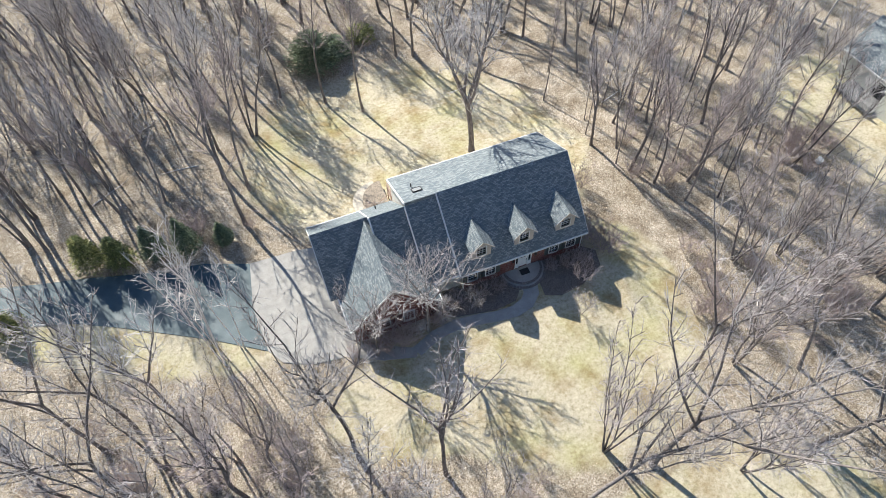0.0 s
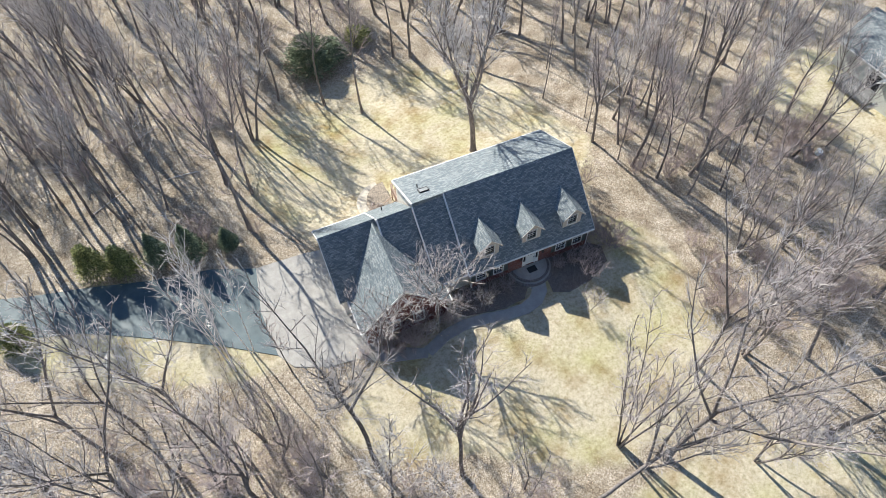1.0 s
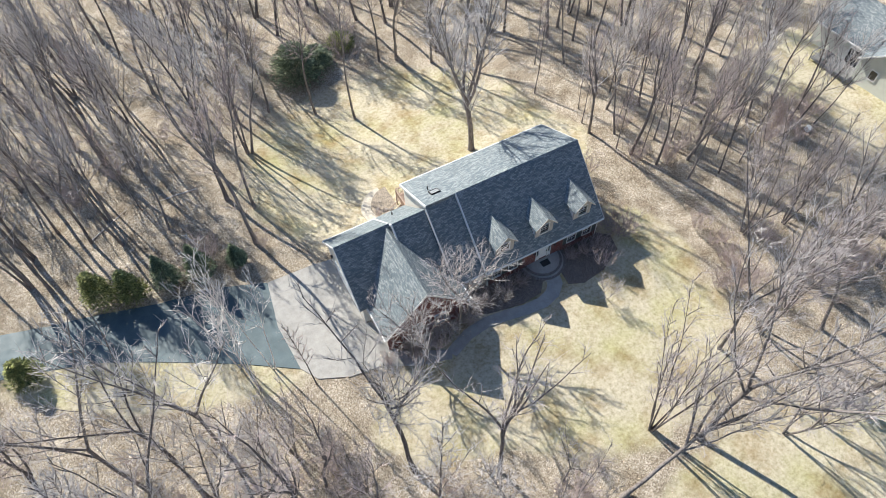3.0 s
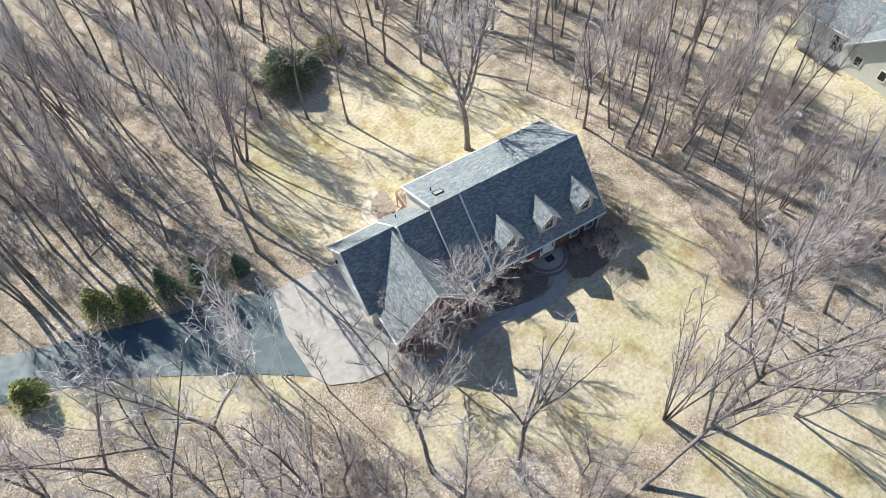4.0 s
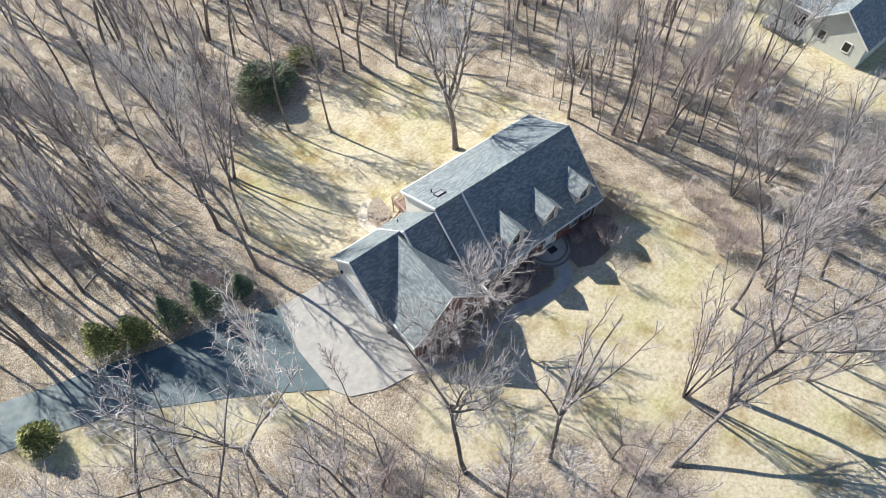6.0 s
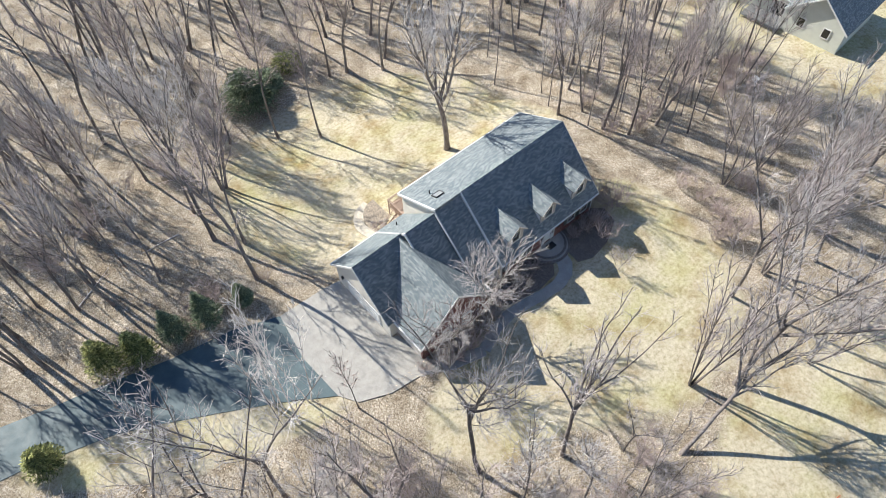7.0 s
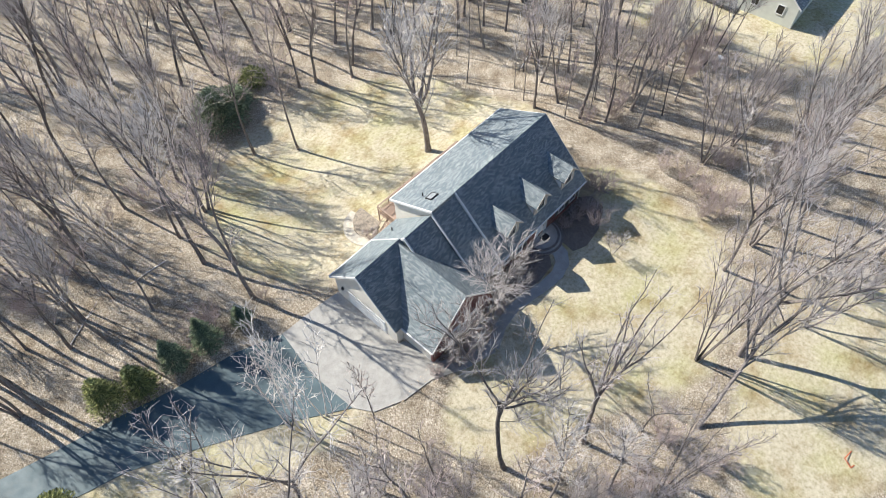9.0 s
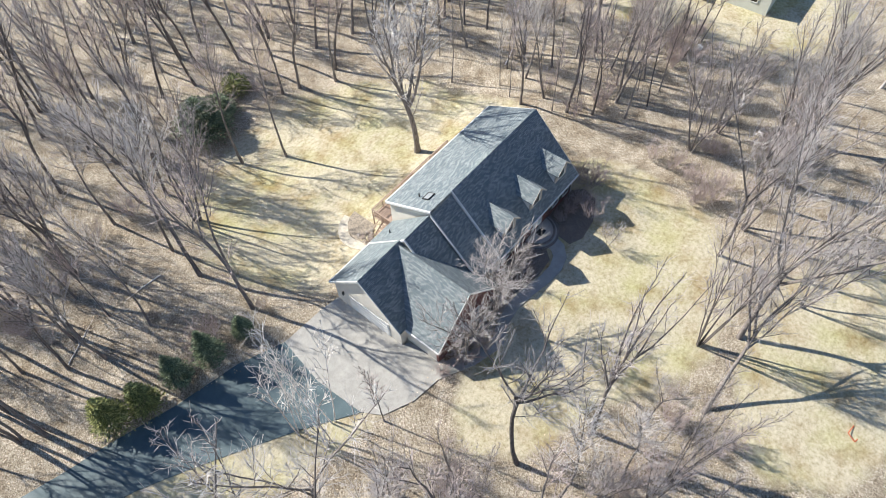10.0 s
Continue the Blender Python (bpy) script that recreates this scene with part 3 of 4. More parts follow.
part("rail", solid("rail", block(DX0, DX1, DY1 - 0.07, DY1 - 0.03, DZ + 0.12, DZ + 0.18), DECKING), deck)
part("rail", solid("rail", block(DX0 - 0.03, DX0 + 0.11, 5.3, DY1 - 0.12, DZ + 1.051, DZ + 1.1), DECKING), deck)
baluster = solid("baluster", block(-0.02, 0.02, -0.02, 0.02, 0.18, 1.05), DECKING)
for i in range(int((DX1 - DX0) / 0.14)):
    b = part("baluster", baluster, deck)
    b.location = (DX0 + 0.1 + i * 0.14, DY1 - 0.05, DZ)
for i in range(20):
    b = part("baluster", baluster, deck)
    b.location = (DX0 + 0.05, 5.5 + i * 0.14, DZ)
for k in range(4):
    part("stair_tread", solid("stair_tread", block(DX0 - 0.3 * (k + 1), DX0 - 0.3 * k - 0.02, 5.9, 7.2, DZ - 0.19 * (k + 1) - 0.04, DZ - 0.19 * (k + 1)), DECKING), deck)
for y in (5.86, 7.2):
    part("stringer", solid("stringer", extrude([(DX0, y, DZ), (DX0, y, DZ - 0.3), (DX0 - 1.25, y, DZ - 1.1), (DX0 - 1.25, y, DZ - 0.82)], (0, 0.04, 0)), DECKING), deck)
    part("stair_rail", solid("stair_rail", extrude([(DX0, y, DZ + 1.0), (DX0, y, DZ + 0.92), (DX0 - 1.25, y, DZ + 0.1), (DX0 - 1.25, y, DZ + 0.18)], (0, 0.06, 0)), DECKING), deck)


# ---- neighbouring house ----
neighbour = thing("neighbour_house", (51.67, -2.0, -0.1), "pale sage sided house with grey shingle roof and deck", "house")
neighbour.rotation_euler = (0, 0, radians(-86))


def n_part(name, polys, mat, parent=None, label=""):
    return part(name, solid(name, polys, mat), parent or neighbour, label)


# local x runs along the gable wall, y away into the plot
NG = [(-0.2, 0, 0), (7.0, 0, 0), (7.0, 0, 3.3), (3.4, 0, 6.2), (-0.2, 0, 3.3)]
n_part("wall", extrude(NG, (0, 9, 0)), SAGE)
n_part("wall", block(-7.5, -0.22, 1.6, 9, 0, 3.25), SAGE)
for x0, x1 in ((-0.6, 3.4), (7.4, 3.4)):
    z0, z1 = 2.98, 6.20
    n_part("roof_slope", extrude([(x0, -0.4, z0 + 0.2), (x1, -0.4, z1 + 0.2), (x1, 9.3, z1 + 0.2), (x0, 9.3, z0 + 0.2)], (0, 0, -0.18)), SHINGLES)
    n_part("rake_board", extrude([(x0, -0.4, z0 + 0.2), (x1, -0.4, z1 + 0.2), (x1, -0.4, z1 - 0.02), (x0, -0.4, z0 - 0.02)], (0, -0.06, 0)), WHITE)
for ys, zs, ye, ze in ((1.2, 3.2, 5.2, 6.3), (9.3, 3.2, 5.2, 6.3)):
    n_part("roof_slope", extrude([(-7.9, ys, zs), (3.0, ys, zs), (3.0, ye, ze), (-7.9, ye, ze)], (0, 0, -0.18)), SHINGLES)
n_part("gutter", block(-7.9, -0.62, 1.08, 1.19, 3.02, 3.18), WHITE)
for x, z in ((1.4, 1.5), (4.6, 1.5)):
    w = n_part("window", block(x, x + 0.8, -0.03, -0.002, z, z + 1.15), GLASS, None, "dark window in white frame")
    n_part("window_frame", block(x - 0.1, x, -0.07, 0.0, z - 0.1, z + 1.25) + block(x + 0.8, x + 0.9, -0.07, 0.0, z - 0.1, z + 1.25) + block(x, x + 0.8, -0.07, 0.0, z - 0.1, z) + block(x, x + 0.8, -0.07, 0.0, z + 1.15, z + 1.25), WHITE, w)
w = n_part("patio_door", block(-2.6, -1.0, 1.55, 1.598, 0.4, 2.4), GLASS, None, "dark sliding patio door")
n_part("door_frame", block(-2.7, -2.6, 1.53, 1.6, 0.4, 2.5) + block(-1.0, -0.9, 1.53, 1.6, 0.4, 2.5) + block(-2.6, -1.0, 1.53, 1.6, 2.4, 2.5), WHITE, w)
ndeck = thing("neighbour_deck", (51.67, -2.0, -0.1), "weathered grey timber deck beside the neighbouring house", "deck")
ndeck.rotation_euler = neighbour.rotation_euler
for i in range(34):
    n_part("board", block(-5.2 + i * 0.15, -5.06 + i * 0.15, -1.3, 1.55, 0.46, 0.5), GREYDECK, ndeck)
for x in (-5.2, -3.6, -2.0, -0.3):
    n_part("post", block(x, x + 0.1, -1.3, -1.2, -0.2, 1.35), GREYDECK, ndeck)
n_part("rail", block(-5.2, -0.2, -1.32, -1.18, 1.351, 1.4), GREYDECK, ndeck)
n_part("rail", block(-5.22, -5.08, -1.17, 1.5, 1.351, 1.4), GREYDECK, ndeck)
for i in range(32):
    n_part("baluster", block(-5.1 + i * 0.15, -5.07 + i * 0.15, -1.27, -1.24, 0.5, 1.35), GREYDECK, ndeck)


# ---- trees ----
class Builder:
    """Collects tapered branches into one mesh."""

    def __init__(self):
        self.v, self.f, self.n = [], [], 0

    def tube(self, pts, radii, sides):
        pts = [Vector(p) for p in pts]
        base = self.n
        ring = [(math.cos(2 * math.pi * k / sides), math.sin(2 * math.pi * k / sides)) for k in range(sides)]
        last = len(pts) - 1
        for i, (p, r) in enumerate(zip(pts, radii)):
            if i == last and r < 0.004:
                self.v.append(p[:])
                self.n += 1
                break
            d = (pts[min(i + 1, last)] - pts[max(i - 1, 0)]).normalized()
            a = d.orthogonal().normalized() if abs(d.z) < 0.8 else Vector((1, 0, 0)).cross(d).normalized()
            b = d.cross(a)
            self.v += [(p + (a * c + b * s) * r)[:] for c, s in ring]
            self.n += sides
        for i in range(last):
            lo, hi = base + i * sides, base + (i + 1) * sides
            if i == last - 1 and self.n - hi == 1:
                self.f += [(lo + k, lo + (k + 1) % sides, hi) for k in range(sides)]
            else:
                self.f += [(lo + k, lo + (k + 1) % sides, hi + (k + 1) % sides, hi + k) for k in range(sides)]

    def mesh(self, name, mat):
        me = mesh_from(name, self.v, self.f, mat)
        me.polygons.foreach_set("use_smooth", [True] * len(self.f))
        return me


def bend_path(r, start, d, length, steps, wander, lift):
    pts, p, d = [Vector(start)], Vector(start), Vector(d).normalized()
    for _ in range(steps):
        d = (d + Vector((r.uniform(-1, 1), r.uniform(-1, 1), r.uniform(-0.6, 0.6))) * wander + Vector((0, 0, lift))).normalized()
        p = p + d * (length / steps)
        pts.append(p.copy())
    return pts


def along(pts, s):
    f = s * (len(pts) - 1)
    i = min(int(f), len(pts) - 2)
    return pts[i].lerp(pts[i + 1], f - i), (pts[i + 1] - pts[i]).normalized()


def side_dir(r, d, angle):
    q = d.orthogonal().normalized()
    q.rotate(Matrix.Rotation(r.uniform(0, 2 * math.pi), 3, d))
    return d * math.cos(angle) + q * math.sin(angle)


def taper(pts, a, b):
    k = len(pts) - 1
    return [a + (b - a) * i / k for i in range(k + 1)]


def tree_meshes(seed, height, girth, clear, reach, twig_mat, bark_mat, stems=1, splay=0.0, lean=(0.0, 0.0), fork=0.0, leaders=1, opening=0.3, limbs=13, rise=0.8, gap=0.50, sprig=0.42, twig_len=0.85, wander=0.05, fine=1.0):
    """One leafless tree: stems that run up through the crown (forking into leaders), limbs off them, branches off the limbs and twigs off the branches."""
    r = random.Random(seed)
    trunk, crown = Builder(), Builder()

    def twig_row(pts, length, every):
        for k in range(max(1, int(length / every))):
            q, e = along(pts, 0.12 + 0.88 * min(1.0, (k + r.random()) * every / max(length, every)))
            tp = bend_path(r, q, side_dir(r, e, r.uniform(0.35, 0.95)), twig_len * r.uniform(0.4, 1.25), 1, 0.2, 0.12)
            crown.tube(tp, [0.0165 * fine, 0.005], 3)

    def branch(p, d, length, rad):
        pts = bend_path(r, p, d, length, 3 if length > 1.3 else 2, 0.16, 0.13)
        crown.tube(pts, taper(pts, rad, 0.012 * fine), 3)
        twig_row(pts, length, sprig)

    def limb(p, d, length, rad):
        steps = 5 if length > 2.6 else 3
        pts = bend_path(r, p, d, length, steps, 0.11, 0.10)
        trunk.tube(pts, taper(pts, rad, 0.02 * fine), 4 if rad > 0.05 else 3)
        n = max(2, int(length / gap))
        for k in range(n):
            s = 0.16 + 0.84 * (k + r.uniform(0.1, 0.9)) / n
            q, e = along(pts, min(0.98, s))
            ln = (0.5 + 0.50 * length * (1 - s) + 0.12 * length) * r.uniform(0.6, 1.25)
            branch(q, side_dir(r, e, r.uniform(0.45, 0.9)), ln, max(0.024 * fine, rad * 0.40 * (1.1 - 0.7 * s)))
        twig_row(pts, length, sprig * 1.4)

    def leader(pts, radii, s0, count, size):
        turn = r.uniform(0, 6.28)
        for k in range(count):
            s = s0 + (1 - s0) * (k + r.random()) / count
            q, e = along(pts, min(0.985, s))
            t = (s - s0) / (1 - s0)
            turn += 2.4 + r.uniform(-0.5, 0.5)
            ang = rise * (1.1 - 0.45 * t) * r.uniform(0.75, 1.2)
            d = Vector((math.cos(turn) * math.sin(ang), math.sin(turn) * math.sin(ang), math.cos(ang))) + e * 0.25
            ln = reach * size * (0.55 + 0.75 * math.sin(math.pi * min(1, 0.28 + 0.55 * t))) * (1.0 - 0.62 * t) * r.uniform(0.7, 1.25)
            i = min(len(radii) - 1, int(s * (len(radii) - 1)))
            limb(q, d, max(0.7, ln), max(0.03 * fine, radii[i] * r.uniform(0.34, 0.55)))

    for k in range(stems):
        a = 2 * math.pi * (k + r.uniform(-0.3, 0.3)) / stems
        off = girth * 1.1 * (stems > 1)
        d = Vector((math.cos(a) * splay + lean[0], math.sin(a) * splay + lean[1], 1))
        gk = girth * (1.0 if stems == 1 else r.uniform(0.6, 0.9))
        hk = height * (1.0 if stems == 1 else r.uniform(0.8, 1.05))
        base = (math.cos(a) * off, math.sin(a) * off, -0.3)
        if fork:
            pts = bend_path(r, base, d, hk * fork, 6, wander, 0.01)
            trunk.tube(pts, [gk * (1.4 if i == 0 else 1 - 0.05 * i) for i in range(7)], 7)
            end = (pts[-1] - pts[-2]).normalized()
            for j in range(leaders):
                q, e = (pts[-1], end) if j < 2 else along(pts, r.uniform(0.72, 0.97))
                lp = bend_path(r, q, side_dir(r, e, opening * r.uniform(0.6, 1.3)), hk * (1 - fork) * r.uniform(0.75, 1.1), 7, wander * 1.25, 0.06)
                rad = taper(lp, gk * r.uniform(0.45, 0.66), 0.02 * fine)
                trunk.tube(lp, rad, 5)
                leader(lp, rad, 0.12, max(4, int(limbs / leaders * r.uniform(0.85, 1.2))), 0.72)
            leader(pts, [gk * 0.45] * 7, clear, 3, 0.6)
        else:
            pts = bend_path(r, base, d, hk, 10, wander, 0.012)
            rad = [gk * 1.35] + [gk * (1 - 0.092 * i) for i in range(1, 11)]
            trunk.tube(pts, rad, 6)
            leader(pts, rad, clear, limbs, 1.0)
    return trunk.mesh("trunk", bark_mat), crown.mesh("crown", twig_mat)


def make_tree(meshes, label, category="tree", group="bare trees"):
    t = thing("tree" if category == "tree" else "shrub", (0, 0, -400), label, category, group)
    for name, me in zip(("trunk", "crown"), meshes):
        part(name, me, t)
    return t


TALL = "tall slender leafless tree with grey bark in the wood"
forest = [make_tree(tree_meshes(20 + i, h, g, 0.42, re, (TWIG, REDTWIG, MAUVETWIG)[i % 3], BARK, st, 0.09, fork=fk, leaders=ld, opening=0.28, limbs=lm, rise=0.78, wander=0.08), TALL)
          for i, (h, g, re, st, fk, ld, lm) in enumerate([(22, 0.20, 4.2, 1, 0.5, 2, 30), (19.5, 0.165, 3.6, 1, 0, 1, 26), (23, 0.22, 4.4, 1, 0.45, 3, 32), (18, 0.15, 3.6, 1, 0, 1, 24),
                                                       (21, 0.19, 4.0, 1, 0.5, 3, 30), (19, 0.20, 3.6, 2, 0, 1, 17), (18, 0.21, 3.4, 3, 0, 1, 13)])]
pole = [make_tree(tree_meshes(60 + i, h, g, 0.38, 2.1, (REDTWIG, TWIG, MAUVETWIG)[i], BARK, limbs=22, rise=0.6, twig_len=0.65), "thin young leafless tree in the wood") for i, (h, g) in enumerate([(15, 0.085), (13, 0.07), (17, 0.10)])]
SHADE = "broad leafless shade tree with spreading grey limbs"
far_trees = [make_tree(tree_meshes(160 + i, h, 0.19, 0.42, 3.9, (TWIG, REDTWIG)[i % 2], BARK, 1, 0, (0, 0), fk, ld, 0.26, 22, 0.65, 0.6, 0.6, 1.1, 0.06, 1.3), TALL) for i, (h, fk, ld) in enumerate([(21, 0.5, 2), (19, 0, 1), (22, 0.45, 3)])]
spreading = [make_tree(tree_meshes(80 + i, h, g, 0.6, re, tw, BARK, st, spl, ln, fk, ld, op, lm, 0.72, 0.46, 0.34, 0.8, 0.08), SHADE, group="shade trees")
             for i, (h, g, re, st, spl, ln, fk, ld, op, lm, tw) in enumerate([(21.0, 0.27, 4.8, 1, 0, (0.03, 0), 0.33, 5, 0.44, 56, TWIG), (27.0, 0.25, 4.6, 1, 0.0, (0.16, 0.06), 0.34, 5, 0.45, 56, TWIG),
                                                                        (21.0, 0.17, 4.0, 3, 0.18, (0, 0), 0.3, 3, 0.32, 24, MAUVETWIG), (24.0, 0.17, 3.8, 1, 0, (0.03, 0), 0.4, 3, 0.32, 36, TWIG)])]
lawn_tree = make_tree(tree_meshes(90, 27.5, 0.18, 0.85, 3.2, MAUVETWIG, BARK, 1, 0, (0.02, 0.03), 0.39, 6, 0.27, 46, 0.60, 0.5, 0.38, 0.75, 0.07, 0.85), "leafless tree with forked ascending limbs on the front lawn", group="shade trees")
gable_tree = make_tree(tree_meshes(95, 24.0, 0.19, 0.6, 4.6, TWIG, BARK, 1, 0, (-0.07, 0.12), 0.6, 5, 0.55, 38, 0.85, 0.45, 0.36, 0.75, 0.10), "leafless tree leaning towards the front gable", group="shade trees")
leaning_tree = make_tree(tree_meshes(97, 20.0, 0.19, 0.8, 4.2, TWIG, BARK, 1, 0, (0.95, 0.0), 0.45, 5, 0.55, 46, 0.75, 0.45, 0.36, 0.8, 0.08), "strongly leaning leafless tree with pale spreading limbs", group="shade trees")
vase = make_tree(tree_meshes(101, 23.0, 0.11, 0.25, 2.4, MAUVETWIG, BARK, 6, 0.14, limbs=15, rise=0.5, twig_len=0.7), "leafless vase-shaped tree with many upright stems", group="shade trees")
ornamental = make_tree(tree_meshes(141, 11.5, 0.14, 0.7, 4.0, TWIG, BARK, 1, 0, (0, 0), 0.5, 5, 0.7, 40, 1.1, 0.36, 0.26, 0.5, 0.10, 0.95), "fine-twigged leafless tree beside the front wall", group="small trees")
birch = make_tree(tree_meshes(111, 15.5, 0.11, 0.4, 2.4, BIRCHBARK, BIRCHBARK, 2, 0.13, (0.04, 0), limbs=10, rise=0.6, gap=0.7, sprig=0.6), "white-barked leafless birch beside the driveway", group="birches")
sapling = make_tree(tree_meshes(121, 4.6, 0.06, 0.3, 1.6, TWIG, BARK, 2, 0.22, limbs=11, rise=0.8, gap=0.35, sprig=0.2, twig_len=0.4, fine=0.7), "small leafless ornamental tree on the lawn", group="small trees")
bush = make_tree(tree_meshes(131, 1.7, 0.025, 0.15, 0.8, REDTWIG, REDTWIG, 8, 0.65, limbs=6, rise=0.8, gap=0.25, sprig=0.13, twig_len=0.25, fine=0.6), "rounded leafless shrub beside the house", "shrub", "bare shrubs")
brush = make_tree(tree_meshes(133, 3.0, 0.03, 0.15, 1.2, REDTWIG, REDTWIG, 7, 0.5, limbs=5, rise=0.6, gap=0.5, sprig=0.32, twig_len=0.5, fine=0.8), "tangled reddish leafless undergrowth in the wood", "shrub", "undergrowth")


def plant(proto, x, y, scale=1.0, turn=None, tilt=(0, 0), rnd=random.Random(3)):
    turn = rnd.uniform(0, 360) if turn is None else turn
    t = copy_thing(proto, pose(x, y, ground_z(x, y), tilt[0], tilt[1], turn))
    t.scale = (scale, scale, scale * rnd.uniform(0.94, 1.06))
    return t


# trees that stand out one by one
rnd = random.Random(11)
plant(spreading[0], 8.7, 12.2, 1.25, 40)
for x, y, s in ((-4.2, 28.2, 0.95), (-0.4, 24.7, 0.95), (-9.3, 30.4, 0.85), (6.8, 33.2, 0.9)):
    plant(forest[1], x, y, s)
# round the front lawn
plant(lawn_tree, -7.6, -21.0, 1.0, 0)
plant(gable_tree, -13.6, -17.6, 1.0, 0)
plant(spreading[1], 8.0, -26.5, 1.0, 0)
plant(leaning_tree, -0.5, -27.2, 1.0, 0)
plant(spreading[3], -3.6, -24.0, 0.42, 60)
plant(vase, 5.1, -24.0, 1.0)
plant(spreading[2], 19.5, -21.5, 1.05)
plant(spreading[0], 26.8, -19.5, 0.95)
plant(spreading[2], 30, -13.5, 0.85)
plant(spreading[0], 34.0, -21.5, 0.95)
plant(spreading[2], 25.5, -12.5, 0.85)
plant(spreading[1], 21.0, -30.0, 0.95)
plant(spreading[3], 15.0, -21.0, 0.9)
plant(spreading[2], 14.5, -29.5, 0.8)
plant(spreading[2], -11.3, -24.6, 0.5)
# below the driveway
plant(spreading[3], -26.5, -9.0, 1.0, 120)
plant(spreading[3], -30.5, -7.5, 0.85, 20)
plant(forest[4], -20.4, -15.4, 0.72)
plant(vase, -21.6, -11.7, 0.62)
plant(forest[5], -23.0, -13.6, 0.65)
plant(pole[0], -17.7, -6.8, 0.75)
plant(pole[1], -18.9, -14.5, 0.8)
plant(vase, -17.6, -16.9, 0.5)
for x, y, s in ((-23.0, -1.9, 1.0), (-22.3, -4.5, 1.05), (-20.5, -3.5, 0.95), (-22.6, -2.6, 0.85)):
    plant(birch, x, y, s)
plant(sapling, 9.4, -12.0, 0.8)
plant(ornamental, -4.3, -8.3, 1.08, 75)
plant(ornamental, -9.4, -8.9, 0.9, 190)
plant(sapling, -2.4, -8.0, 0.7)
plant(sapling, 0.6, -7.8, 0.65)
plant(sapling, -5.4, -8.4, 0.75)
for x, y, s in ((15.0, -6.6, 1.5), (14.2, -5.0, 1.1), (-8.6, -8.4, 1.4), (-6.6, -8.5, 1.4), (-3.2, -7.6, 1.2), (3.4, -6.6, 0.8), (1.6, -6.7, 0.9), (9.0, -6.6, 0.7), (10.6, -6.7, 0.8), (12.2, -6.8, 0.9), (-4.8, 7.2, 0.7), (-1.0, -6.6, 1.0), (-11.3, -7.9, 0.7)):
    plant(bush, x, y, s)
EDGE = [(20.5, 6.4), (21.5, 2.8), (22.4, 1.4), (23.2, 0.7), (23.8, -1.1), (25.5, -4.3), (33.3, 4.3), (30.9, 5.6), (28.3, 11.4), (24.8, 6.6), (27.9, 7.1), (20.9, 8.3), (27.3, 0.7), (27.1, -2.2), (31.8, -1.0), (36.5, 1.3),
        (36.3, 11.0), (33.8, 15.4), (29.4, 18.1), (25.0, 17.8), (22.2, 20.0), (28.4, 24.3), (28.3, -1.9), (22.0, 10.5), (19.6, 16.0), (26.1, 23.2)]
LEFT = [(-22.6, 45.0), (-24.7, 40.0), (-20.7, 37.1), (-22.6, 28.3), (-25.6, 26.3), (-17.9, 21.7), (-18.1, 17.1), (-15.9, 14.9), (-17.3, 10.3), (-24.5, 16.3), (-29.1, 16.7), (-29.7, 20.2), (-36.5, 14.5), (-38.2, 15.9), (-37.3, 19.2),
        (-34.7, 21.5), (-34.8, 26.7), (-28.3, 28.1), (-30.7, 32.3), (-29.0, 37.9), (-19.6, 29.0), (-16.0, 29.7), (-14.3, 37.0), (-8.4, 40.9), (-15.0, 41.2), (-17.2, 46.4), (-13.7, 23.3), (-13.4, 29.3), (-10.8, 47.1)]
NEAR = [(-31.5, -13.4), (-28.4, -12.1), (-22.5, -17.4), (-14.3, -21.7), (-36.3, -11.3), (-38.8, -8.3), (-42.4, -4.6), (-33.0, -8.7), (-18.5, -19.9), (-9.5, -24.9), (-25.5, -14.6), (-40.0, -14.0), (-35.0, -16.5), (-28.0, -19.0), (-46, -9)]
BACK = [(8.9, 32.4), (12.6, 29.5), (15.6, 36.1), (14.2, 31.2), (3.8, 46.9), (19.8, 33.2), (1.3, 57.0), (17.2, 42.0), (22.5, 27.7), (11.0, 40.0), (7.0, 50.0), (-3.0, 45.0)]
for x, y in LEFT + BACK:
    plant(rnd.choice(forest), x, y, rnd.uniform(0.85, 1.08), None, (rnd.uniform(-4, 4), rnd.uniform(-4, 4)))
for x, y in EDGE:
    plant(rnd.choice(forest[:5] + pole), x, y, rnd.uniform(0.7, 0.9), None, (rnd.uniform(-4, 4), rnd.uniform(-4, 4)))
for x, y in NEAR:
    plant(rnd.choice(forest[3:] + spreading[2:]), x, y, rnd.uniform(0.8, 1.05), None, (rnd.uniform(-5, 5), rnd.uniform(-5, 5)))

# undergrowth at the foot of the wood
for x, y, w, d, n in ((-8.0, -25.0, 7.5, 4.5, 20), (-19.0, -16.5, 6, 4, 10), (-34, -11, 8, 4, 10), (-24, 10.5, 6, 1.2, 6), (39, -4, 4, 4, 10), (24, 1.5, 5, 3, 6), (22, -14, 6, 3.5, 12), (33, -20, 7, 5, 10), (-30, 25, 8, 7, 10)):
    for _ in range(n):
        plant(brush, x + rnd.gauss(0, 0.55) * w, y + rnd.gauss(0, 0.55) * d, rnd.uniform(0.6, 1.25))

# the wood between them
used = [(t.location.x, t.location.y) for t in scene.objects if t.name.split(".")[0] == "tree"]


far_wood = []


